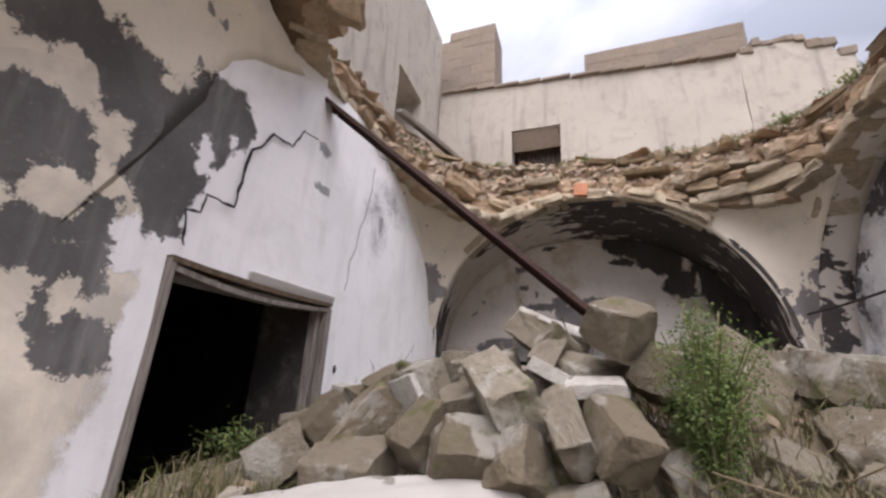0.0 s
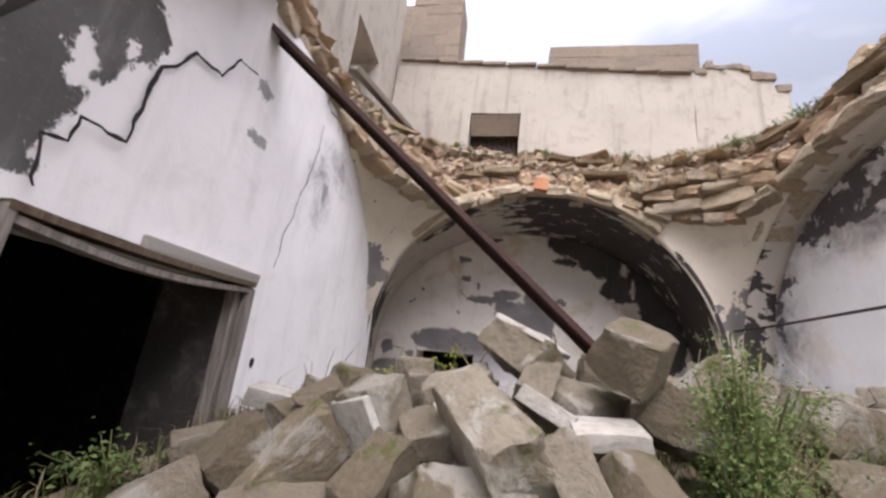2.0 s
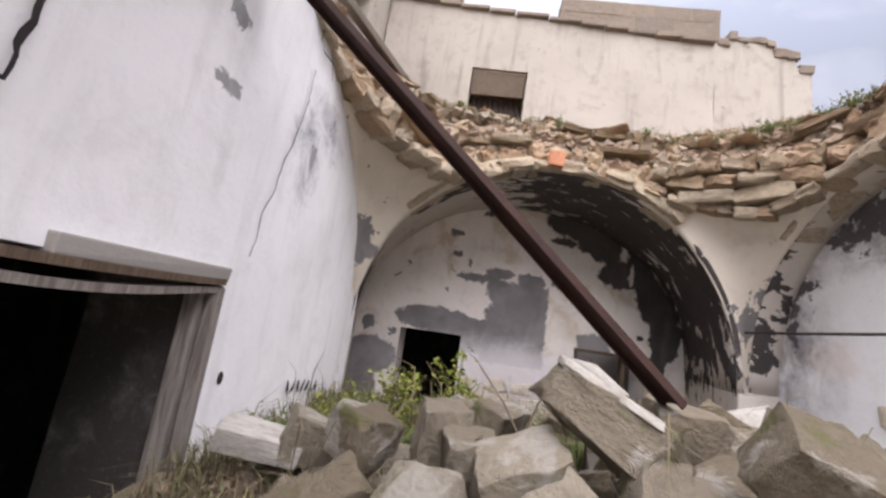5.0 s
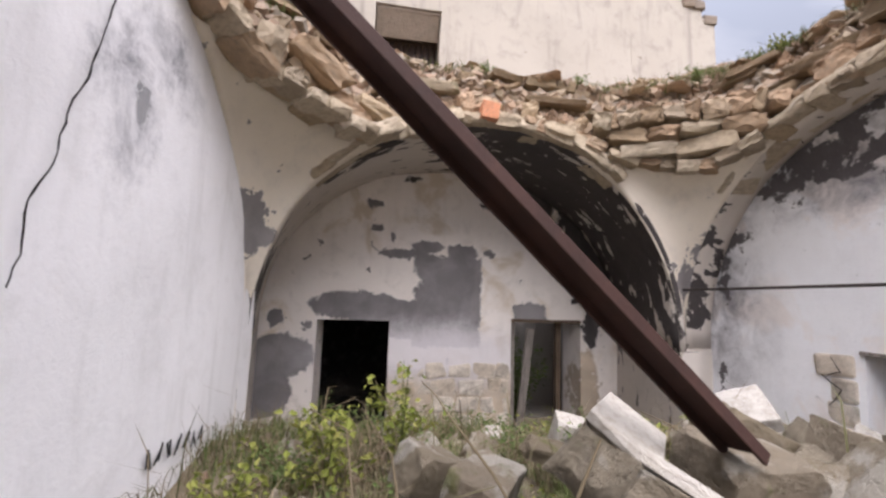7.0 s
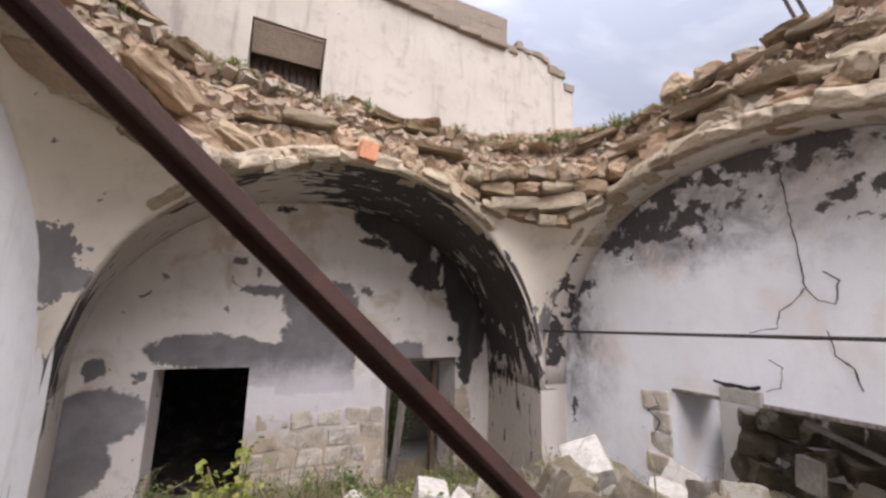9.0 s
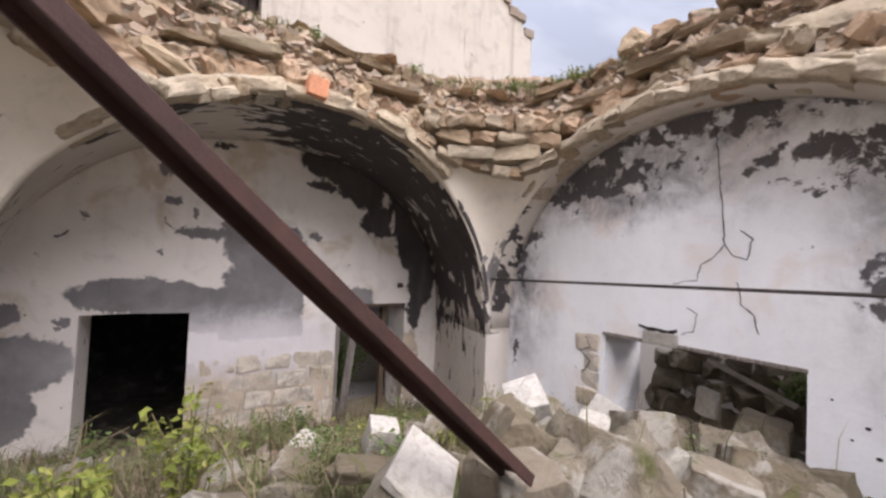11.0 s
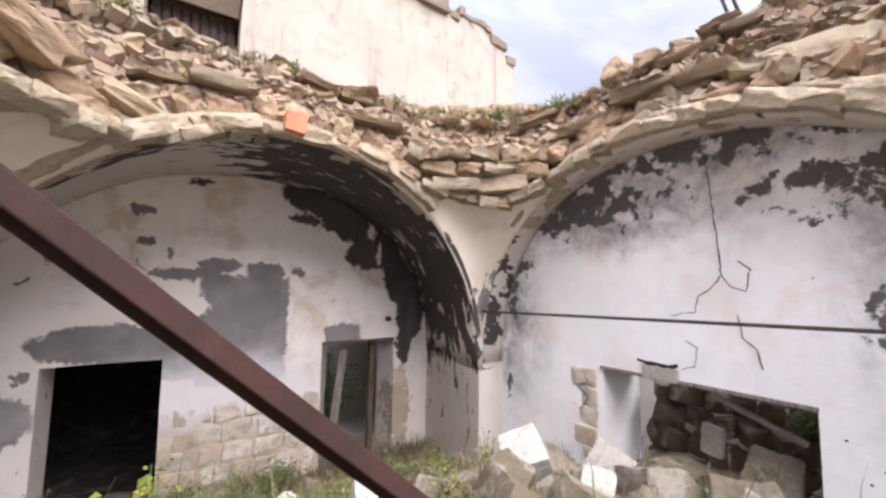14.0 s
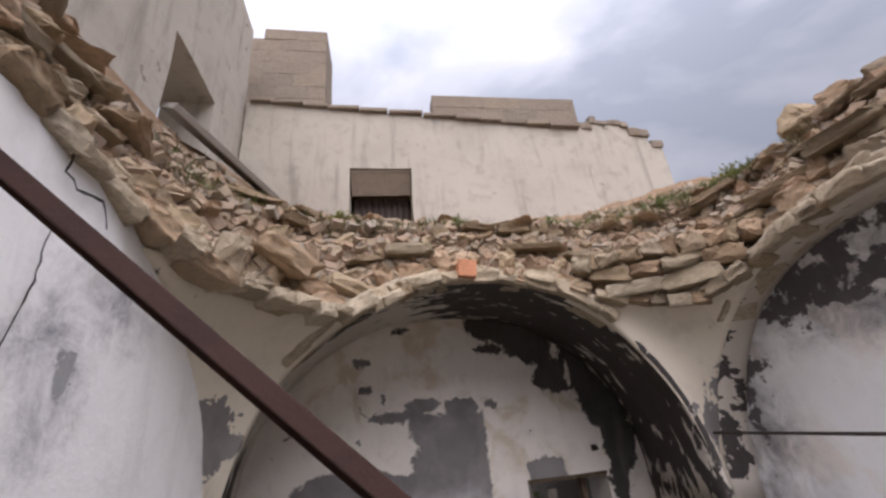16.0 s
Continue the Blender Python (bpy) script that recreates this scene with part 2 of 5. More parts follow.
WHITE_E = limewash("wall_limewash_blue", (0.90, 0.91, 0.94), (0.30, 0.30, 0.32), loss=0.71, second=(0.075, 0.07, 0.074),
                   second_spots=[((3.03, 5.75, 3.42), (0.4, 0.85, 0.24)), ((3.03, 6.55, 3.0), (0.4, 0.22, 0.6)), ((3.03, 3.62, 2.98), (0.4, 0.40, 0.62)), ((3.03, 3.85, 3.25), (0.4, 0.42, 0.22)),
                                 ((3.03, 4.7, 3.66), (0.4, 1.5, 0.16)), ((3.03, 6.62, 1.72), (0.4, 0.07, 0.14)), ((3.03, 4.3, 3.35), (0.4, 0.25, 0.12))],
                   warm=(0.82, 0.76, 0.73), grime=0.10, wob=0.8, lace=0.56, lace_scale=6.0, edge=0.16, runs=0.08, stain=(0.46, 0.45, 0.47),
                   smoke=[((3.03, 5.5, 3.3), (0.5, 1.0, 0.28)), ((3.03, 6.6, 2.5), (0.5, 0.35, 0.9)), ((3.03, 3.6, 2.9), (0.5, 0.45, 0.8)), ((3.03, 4.9, 3.62), (0.5, 1.6, 0.22))])
# sheets of paint lost round the springing of the near arch, and the islands left in them
SHED = [((-1.0, 3.26, 3.0), (0.6, 0.19, 0.22)), ((-1.0, 3.37, 3.0), (0.6, 0.09, 0.12)), ((-1.0, 3.05, 2.60), (0.6, 0.20, 0.22)), ((-1.0, 3.17, 2.86), (0.6, 0.17, 0.2)), ((-1.0, 3.07, 2.38), (0.6, 0.13, 0.12)),
        ((-1.0, 2.86, 2.25), (0.6, 0.2, 0.10)), ((-1.0, 2.87, 2.04), (0.6, 0.12, 0.12)), ((-1.0, 2.93, 1.78), (0.6, 0.12, 0.11)), ((-1.0, 2.80, 1.90), (0.6, 0.05, 0.10)),
        ((-1.0, 2.82, 2.86), (0.6, 0.26, 0.19)), ((-1.0, 2.60, 2.45), (0.6, 0.22, 0.22)), ((-1.0, 2.52, 2.92), (0.6, 0.2, 0.14)), ((-1.0, 2.70, 2.12), (0.6, 0.10, 0.12))]
SHED_KEPT = [((-1.0, 3.20, 2.71), (0.6, 0.05, 0.12)), ((-1.0, 2.97, 2.27), (0.6, 0.06, 0.10)), ((-1.0, 3.33, 2.87), (0.6, 0.025, 0.06)), ((-1.0, 2.62, 2.74), (0.6, 0.13, 0.10)), ((-1.0, 2.72, 2.30), (0.6, 0.10, 0.10)),
             ((-1.0, 2.82, 2.56), (0.6, 0.07, 0.07)), ((-1.0, 3.02, 2.12), (0.6, 0.08, 0.12)), ((-1.0, 2.84, 1.96), (0.6, 0.05, 0.07)), ((-1.0, 2.97, 2.98), (0.6, 0.04, 0.05))]
WHITE_W = limewash("wall_limewash_white", (0.88, 0.87, 0.885), (0.38, 0.38, 0.39),
                   [((-1.08, 4.1, 3.3), (0.3, 0.08, 0.06)), ((-1.08, 4.12, 2.98), (0.3, 0.08, 0.03)), ((-1.08, 5.0, 3.05), (0.3, 0.04, 0.07))], loss=0.74, grime=0.24, runs=0.26, stain=(0.50, 0.49, 0.475), wob=0.3,
                   layers=[([((-1.08, 2.5, 2.2), (0.5, 0.56, 1.5))], [((-1.08, 3.0, 2.2), (0.5, 0.12, 0.12))], (0.56, 0.505, 0.43), 0.34), (SHED, SHED_KEPT, (0.105, 0.10, 0.10), 0.30)],
                   smoke=[((-1.08, 4.9, 3.1), (0.4, 0.16, 0.28)), ((-1.08, 5.2, 3.35), (0.4, 0.2, 0.16))])
WEB = limewash("vault_plaster_cream", (0.76, 0.69, 0.59), (0.50, 0.44, 0.36), loss=0.69, second=(0.15, 0.14, 0.14), runs=0.1,
               second_spots=[((-1.05, 6.25, 2.75), (0.14, 0.3, 0.24)), ((-1.05, 6.4, 2.0), (0.2, 0.25, 0.35)), ((2.62, 6.62, 2.7), (0.2, 0.25, 0.4))],
               layers=[(SHED, SHED_KEPT, (0.105, 0.10, 0.10), 0.34)],
               wob=0.75, edge=0.05, lace=0.515, lace_scale=4.2)
UPPER = limewash("upper_wall_limewash", (0.42, 0.385, 0.34), (0.27, 0.24, 0.20), loss=0.67, flake_scale=3.4, grime=0.6, stain=(0.24, 0.22, 0.195), runs=0.65)
PLASTER_GREY = limewash("plain_cement", (0.34, 0.32, 0.30), (0.22, 0.21, 0.2), loss=0.7)
# near-black colour stands for the shade inside the unlit rooms
DARKROOM = limewash("room_shade_plaster", (0.055, 0.048, 0.045), (0.035, 0.034, 0.034), loss=0.6)
STONE_RIM = masonry("vault_stone", [(0.0, (0.47, 0.37, 0.25)), (0.3, (0.37, 0.275, 0.18)), (0.55, (0.43, 0.295, 0.195)), (0.8, (0.45, 0.375, 0.275)), (1.0, (0.33, 0.265, 0.195))])
STONE_LEDGE = masonry("roof_bed_stone", [(0.0, (0.30, 0.225, 0.14)), (0.5, (0.24, 0.17, 0.105)), (1.0, (0.34, 0.28, 0.20))], bump=0.9, moss=0.35)
STONE_EDGE = masonry("vault_edge_stone", [(0.0, (0.53, 0.45, 0.345)), (0.6, (0.49, 0.40, 0.29)), (1.0, (0.56, 0.49, 0.39))])
STONE = masonry("limestone_block", [(0.0, (0.23, 0.19, 0.14)), (0.45, (0.30, 0.26, 0.20)), (0.8, (0.155, 0.125, 0.085)), (1.0, (0.24, 0.195, 0.135))], moss=0.8, bump=1.0, crust=0.7)
WALL_STONE = masonry("bedded_wall_stone", [(0.0, (0.66, 0.58, 0.48)), (0.5, (0.74, 0.68, 0.60)), (1.0, (0.58, 0.48, 0.36))], bump=0.9, moss=0.2, crust=0.5)
LUMP = limewash("fallen_plaster_coat", (0.34, 0.32, 0.295), (0.21, 0.19, 0.165), loss=0.66, flake_scale=4.4, grime=0.75, stain=(0.34, 0.31, 0.26), second=(0.05, 0.045, 0.04), second_spots=[((0.18, 3.05, 1.33), (0.12, 0.2, 0.16)), ((-0.3, 3.02, 1.2), (0.14, 0.2, 0.12)), ((0.35, 3.1, 1.25), (0.1, 0.2, 0.1))], lace=0.64, lace_scale=9.0)
STONE_PALE = masonry("pale_plastered_stone", [(0.0, (0.42, 0.39, 0.35)), (1.0, (0.48, 0.455, 0.42))], bump=0.6, crust=0.3)
TUFF = masonry("tuff_block", [(0.0, (0.235, 0.19, 0.155)), (0.5, (0.265, 0.215, 0.17)), (1.0, (0.215, 0.18, 0.15))], scale=5.0, bump=0.9)
CHIPS = masonry("rubble_chips", [(0.0, (0.35, 0.28, 0.20)), (0.4, (0.31, 0.21, 0.145)), (1.0, (0.30, 0.265, 0.22))], island=True)
ORANGE = masonry("orange_brick", [(0.0, (0.62, 0.27, 0.15)), (1.0, (0.62, 0.27, 0.15))], bump=0.4)


def earth_material():
    n = Nodes("rubble_earth")
    a, b = n.noise(1.6, 6, 0.6, 0.5), n.noise(14.0, 6, 0.7)
    col = n.ramp(a, [(0.3, (0.17, 0.135, 0.09)), (0.55, (0.25, 0.205, 0.145)), (0.75, (0.145, 0.14, 0.07))])
    col = n.mix(n.math("MULTIPLY", n.step(b, 0.5, 0.7), 0.6), col, (0.36, 0.31, 0.24))
    return n.finish(col, 0.97, n.math("ADD", b, a), 0.9, 0.05)


def fill_material():
    n = Nodes("vault_fill")
    a, b = n.noise(3.2, 6, 0.65, 0.5), n.noise(19.0, 6, 0.72)
    col = n.ramp(a, [(0.3, (0.24, 0.155, 0.095)), (0.5, (0.31, 0.205, 0.13)), (0.7, (0.21, 0.165, 0.12))])
    col = n.mix(n.math("MULTIPLY", n.step(b, 0.5, 0.72), 0.55), col, (0.16, 0.115, 0.075))
    return n.finish(col, 0.97, n.math("ADD", b, a), 1.0, 0.06)


def rust_material():
    n = Nodes("rusted_steel")
    co = n.local()
    a, b = n.noise(6.0, 6, 0.65, 0.4, vec=co), n.noise(60.0, 4, 0.7, vec=co)
    col = n.ramp(a, [(0.3, (0.026, 0.014, 0.012)), (0.6, (0.046, 0.022, 0.018)), (0.8, (0.078, 0.040, 0.026))])
    col = n.mix(n.math("MULTIPLY", n.step(b, 0.55, 0.7), 0.4), col, (0.04, 0.025, 0.022))
    return n.finish(col, 0.78, b, 0.3, 0.006, 0.25)


def timber_material(name, dark, light):
    n = Nodes(name)
    co = n.local()
    m = n.nt.nodes.new("ShaderNodeMapping")
    m.inputs["Scale"].default_value = (14.0, 14.0, 1.2)
    n.link(co, m.inputs["Vector"])
    g = n.noise(3.0, 6, 0.65, 0.8, vec=m.outputs["Vector"])
    return n.finish(n.mix(n.step(g, 0.3, 0.7), dark, light), 0.85, g, 0.5, 0.008)


def leaf_material(name, stops, through_light=0.25):
    n = Nodes(name)
    col = n.ramp(n.island(), stops)
    n.finish(col, 0.75, spec=0.2)
    tr = n.nt.nodes.new("ShaderNodeBsdfTranslucent")
    n.link(col, tr.inputs["Color"])
    mx = n.nt.nodes.new("ShaderNodeMixShader")
    mx.inputs["Fac"].default_value = through_light
    n.link(n.bsdf.outputs[0], mx.inputs[1])
    n.link(tr.outputs[0], mx.inputs[2])
    n.link(mx.outputs[0], n.nt.nodes["Material Output"].inputs["Surface"])
    return n.mat


def plain(name, color, rough=0.8, metal=0.0):
    n = Nodes(name)
    a = n.noise(24.0, 5, 0.65)
    n.finish(n.mix(n.step(a, 0.35, 0.7), color, tuple(c * 0.7 for c in color)), rough, a, 0.3, 0.006)
    n.bsdf.inputs["Metallic"].default_value = metal
    return n.mat


EARTH, FILL, RUST = earth_material(), fill_material(), rust_material()
TIMBER = timber_material("grey_timber", (0.13, 0.112, 0.10), (0.29, 0.26, 0.235))
TIMBER_DARK = timber_material("brown_timber", (0.07, 0.05, 0.035), (0.16, 0.115, 0.08))
LEAF_GREEN = leaf_material("fresh_leaves", [(0.0, (0.075, 0.115, 0.035)), (0.5, (0.125, 0.175, 0.055)), (1.0, (0.20, 0.245, 0.095))], 0.3)
LEAF_YELLOW = leaf_material("yellow_green_leaves", [(0.0, (0.13, 0.16, 0.03)), (0.5, (0.21, 0.235, 0.05)), (1.0, (0.31, 0.30, 0.09))])
GRASS_DRY = leaf_material("dry_grass", [(0.0, (0.11, 0.085, 0.05)), (0.45, (0.19, 0.15, 0.095)), (0.75, (0.09, 0.09, 0.038)), (1.0, (0.31, 0.255, 0.165))], 0.15)
GRASS_LUSH = leaf_material("lush_grass", [(0.0, (0.06, 0.085, 0.025)), (0.5, (0.105, 0.135, 0.042)), (1.0, (0.17, 0.185, 0.07))], 0.2)
GRASS_GREEN = leaf_material("green_grass", [(0.0, (0.075, 0.085, 0.03)), (0.5, (0.13, 0.135, 0.05)), (0.75, (0.20, 0.165, 0.09)), (1.0, (0.27, 0.225, 0.14))], 0.15)
IRON = plain("dark_iron", (0.075, 0.065, 0.06), 0.6, 0.6)
BLACK = plain("black_paint", (0.03, 0.03, 0.032))
# dark colour for the shade inside cracks and holes
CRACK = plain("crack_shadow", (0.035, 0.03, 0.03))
CURTAIN = plain("old_curtain", (0.09, 0.07, 0.065), 0.9)


# ---- builders ----
def part(name, bm, material, parent=None, label="", smooth=False):
    """Link a bmesh as one mesh object, under a thing or a part where one is given."""
    me = bpy.data.meshes.new(name)
    bmesh.ops.recalc_face_normals(bm, faces=bm.faces)
    if smooth:
        for f in bm.faces:
            f.smooth = True
    bm.to_mesh(me)
    bm.free()
    me.materials.append(material)
    ob = new(name, me)
    ob.parent = parent
    if label:
        ob["label"] = label
    return ob


def thing(name, label, category, group="", at=(0, 0, 0)):
    ob = new(name)
    ob.empty_display_size = 0.1
    ob.location = at
    return tagged(ob, label, category, group)


def structure(ob, label, category):
    return tagged(ob, label, category, kind="structure")


def spread(a, b, n, *marks):
    """Grid lines from a to b, with further lines at the marks."""
    vals = sorted({round(a + (b - a) * k / n, 4) for k in range(n + 1)} | {round(m, 4) for m in marks if a < m < b})
    keep = [vals[0]]
    must = {round(m, 4) for m in marks} | {round(a, 4), round(b, 4)}
    for v in vals[1:]:
        if v - keep[-1] < 0.4 * (b - a) / n and v not in must:
            continue
        keep.append(v)
    return keep


def panel(us, vs, front, back, skip=lambda u, v: False):
    """A slab: a front and a back sheet over a grid, with openings, closed round every edge."""
    bm = bmesh.new()
    f = {(i, j): bm.verts.new(front(u, v)) for i, u in enumerate(us) for j, v in enumerate(vs)}
    b = {(i, j): bm.verts.new(back(u, v)) for i, u in enumerate(us) for j, v in enumerate(vs)}
    solid = {(i, j) for i in range(len(us) - 1) for j in range(len(vs) - 1) if not skip((us[i] + us[i + 1]) / 2, (vs[j] + vs[j + 1]) / 2)}
    for i, j in solid:
        q = [(i, j), (i + 1, j), (i + 1, j + 1), (i, j + 1)]
        bm.faces.new([f[k] for k in q])
        bm.faces.new([b[k] for k in reversed(q)])
        for (di, dj), p0, p1 in (((-1, 0), q[3], q[0]), ((1, 0), q[1], q[2]), ((0, -1), q[0], q[1]), ((0, 1), q[2], q[3])):
            if (i + di, j + dj) not in solid:
                bm.faces.new([f[p1], f[p0], b[p0], b[p1]])
    bmesh.ops.delete(bm, geom=[v for v in bm.verts if not v.link_faces], context="VERTS")
    return bm


def box(bm, lo, hi, m=None):
    vs = [bm.verts.new(Vector((x, y, z)) if m is None else m @ Vector((x, y, z))) for x in (lo[0], hi[0]) for y in (lo[1], hi[1]) for z in (lo[2], hi[2])]
    for q in ((0, 1, 3, 2), (4, 6, 7, 5), (0, 4, 5, 1), (2, 3, 7, 6), (0, 2, 6, 4), (1, 5, 7, 3)):
        bm.faces.new([vs[k] for k in q])
    return vs


def worn_box(lo, hi, bevel=0.01, rough=0.0, seed=0, m=None):
    bm = bmesh.new()
    box(bm, lo, hi, m)
    bmesh.ops.bevel(bm, geom=list(bm.edges), offset=bevel, segments=2, affect="EDGES", profile=0.6)
    if rough:
        for v in bm.verts:
            v.co += Vector(noise.noise_vector(v.co * 6 + Vector((seed, 0, 0)))) * rough
    return bm


def tube(points, radius, sides=6):
    """A round bar along points."""
    bm = bmesh.new()
    rings = []
    for k, p in enumerate(points):
        p = Vector(p)
        d = (Vector(points[min(k + 1, len(points) - 1)]) - Vector(points[max(k - 1, 0)])).normalized()
        a = d.orthogonal().normalized()
        c = d.cross(a)
        r = radius[k] if isinstance(radius, (list, tuple)) else radius
        rings.append([bm.verts.new(p + (a * math.cos(6.2832 * s / sides) + c * math.sin(6.2832 * s / sides)) * r) for s in range(sides)])
    for r0, r1 in zip(rings, rings[1:]):
        for s in range(sides):
            bm.faces.new([r0[s], r0[(s + 1) % sides], r1[(s + 1) % sides], r1[s]])
    bm.faces.new(rings[0])
    bm.faces.new(list(reversed(rings[-1])))
    return bm


def stone_mesh(name, rng, size=(1, 1, 1), chips=7, bevel=0.05, slack=0.13, rough=0.0, knock=0.35, worn=False):
    """A broken block of about unit size: the hull of a skewed box with knocked-off corners, its arrises worn."""
    bm = bmesh.new()
    for x in (-0.5, 0.5):
        for y in (-0.5, 0.5):
            for z in (-0.5, 0.5):
                c = Vector((x, y, z)) + Vector([rng.uniform(-slack, slack) for _ in range(3)])
                if rng.random() < knock:
                    for ax in range(3):
                        d = c.copy()
                        d[ax] *= rng.uniform(0.45, 0.8)
                        bm.verts.new(d)
                else:
                    bm.verts.new(c)
    for _ in range(chips):
        v = Vector([rng.gauss(0, 1) for _ in range(3)]).normalized()
        bm.verts.new(v * rng.uniform(0.5, 0.57))
    for v in bm.verts:
        v.co = Vector((v.co.x * size[0], v.co.y * size[1], v.co.z * size[2])) * 0.86
    res = bmesh.ops.convex_hull(bm, input=list(bm.verts))
    bmesh.ops.delete(bm, geom=list({g for g in res["geom_interior"] + res["geom_unused"] if isinstance(g, bmesh.types.BMVert)}), context="VERTS")
    bmesh.ops.dissolve_limit(bm, angle_limit=0.14, verts=list(bm.verts), edges=list(bm.edges))
    if bevel:
        bmesh.ops.bevel(bm, geom=list(bm.edges), offset=bevel, segments=2, affect="EDGES", profile=0.7)
        for v in bm.verts:
            v.co = Vector([max(-0.5 * c, min(0.5 * c, k)) for k, c in zip(v.co, size)])
        bmesh.ops.remove_doubles(bm, verts=list(bm.verts), dist=0.004)
    if rough:
        bmesh.ops.triangulate(bm, faces=list(bm.faces))
        for _ in range(2):
            long = [e for e in bm.edges if e.calc_length() > 0.16]
            bmesh.ops.subdivide_edges(bm, edges=long, cuts=1)
            bmesh.ops.triangulate(bm, faces=list(bm.faces))
        off = Vector((rng.uniform(0, 50), 0, 0))
        for v in bm.verts:
            v.co += Vector(noise.noise_vector(v.co * 3.0 + off)) * rough + Vector(noise.noise_vector(v.co * 9.0 + off)) * rough * 0.4
    bmesh.ops.recalc_face_normals(bm, faces=bm.faces)
    for f in bm.faces:
        f.smooth = worn
    for e in bm.edges:
        e.smooth = e.calc_face_angle(0.0) < 0.36
    me = bpy.data.meshes.new(name)
    bm.to_mesh(me)
    bm.free()
    return me


def mass(x):
    x = max(0.0, min(1.0, x))
    return x * x * (3 - 2 * x)


# ---- the plan ----
FLOOR = 0.0
XW, XE, YN = -1.083, 3.033, 8.0
N_FRONT, E_FRONT, S_FRONT = 6.5, 2.75, 2.45
SPRING = 1.9


def n_arch(z):
    """Half width of the end arch at its broken front edge."""
    k = min(max((z - SPRING) / 1.87, 0), 1)
    return 1.80 * math.sqrt(max(0.0, 1 - k ** 2.15))


def w_arch(z):
    k = min(max((z - SPRING) / 1.87, 0), 1)
    return 1.88 * math.sqrt(max(0.0, 1 - k ** 2.2))


N_MID, W_MID, E_MID = 0.70, 4.50, 4.87


def ground_height(x, y):
    up = 0.84 * mass((y - 1.05) / 2.4) + 0.16 * mass((y - 3.45) / 0.6)
    down = mass((y + 0.22 * (x + 1.0) - 5.7) / 2.7)
    z = 0.40 + 1.0 * up - 0.72 * down
    z += 0.22 * math.exp(-((x - 0.75) ** 2 / 0.55 + (y - 4.1) ** 2 / 0.5))
    z += 0.24 * math.exp(-((x - 1.7) ** 2 / 0.6 + (y - 4.6) ** 2 / 0.6))
    z += 0.16 * mass((x - 0.7) / 0.8) * (1 - mass((y - 3.0) / 1.2))
    z -= 0.8 * mass((-1.12 - x) / 0.3)
    p = Vector((x, y, 0))
    return z + 0.09 * noise.noise(p * 1.9) + 0.05 * noise.noise(p * 5.1) + 0.02 * noise.noise(p * 13.0)


# ---- large structure ----
def wob(p, amount=0.018, scale=1.3):
    v = Vector(p)
    return v + Vector(noise.noise_vector(v * scale)) * amount


def build_ground():
    bm = bmesh.new()
    ring = [(-400, -400), (400, -400), (400, 400), (-400, 400)]
    bm.faces.new([bm.verts.new((x, y, -0.3)) for x, y in ring])
    structure(part("ground", bm, EARTH), "bare earth ground reaching far round the ruin", "ground")
    us, vs = spread(-1.7, 3.5, 96), spread(-0.6, 8.6, 150)
    bm = panel(us, vs, lambda u, v: (u, v, ground_height(u, v)), lambda u, v: (u, v, -0.25))
    structure(part("rubble_mound", bm, EARTH, smooth=False), "mound of earth and collapsed masonry filling the roofless room", "ground")


def build_end_wall():
    d1 = (-0.81, 0.0, 2.0)
    d2 = (1.46, 2.36, 2.06)
    us = spread(-1.9, 3.4, 30, d1[0], d1[1], d2[0], d2[1])
    vs = spread(-0.2, 4.1, 22, d1[2], d2[2])

    def hole(u, v):
        return (d1[0] < u < d1[1] and v < d1[2]) or (d2[0] < u < d2[1] and v < d2[2])
    bm = panel(us, vs, lambda u, v: wob((u, YN, v), 0.012), lambda u, v: (u, YN + 0.5, v), hole)
    structure(part("wall_north", bm, WHITE_N), "cream limewashed end wall under an arch, paint flaked to grey", "wall")
    # splayed vault of the end alcove
    ang = spread(0, 180, 36)
    def at(a, y, grow=0.0):
        k = (y - N_FRONT) / (YN - N_FRONT)
        rx, rz = 1.80 + 0.34 * k + grow, 1.87 + 0.04 * k + grow
        c, s_ = math.cos(radians(a)), math.sin(radians(a))
        x = N_MID + rx * (abs(c) ** 0.93) * (1 if c > 0 else -1)
        return Vector((x, y, SPRING + rz * (abs(s_) ** 0.93)))
    ys = spread(N_FRONT, YN + 0.05, 9)
    bm = panel(ang, ys, lambda a, y: wob(at(a, y), 0.03, 1.7), lambda a, y: at(a, y, 0.05))
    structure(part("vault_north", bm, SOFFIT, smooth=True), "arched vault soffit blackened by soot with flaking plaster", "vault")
    for name, side in (("alcove_wall_1", -1), ("alcove_wall_2", 1)):
        zs = spread(-0.2, SPRING, 8)
        def jamb(y, z, out=0.0):
            k = (y - N_FRONT) / (YN - N_FRONT)
            return Vector((N_MID + side * (1.80 + 0.34 * k + out), y, z))
        bm = panel(ys, zs, lambda y, z: wob(jamb(y, z), 0.012), lambda y, z: jamb(y, z, 0.2))
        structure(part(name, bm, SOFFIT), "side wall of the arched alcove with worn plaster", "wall")


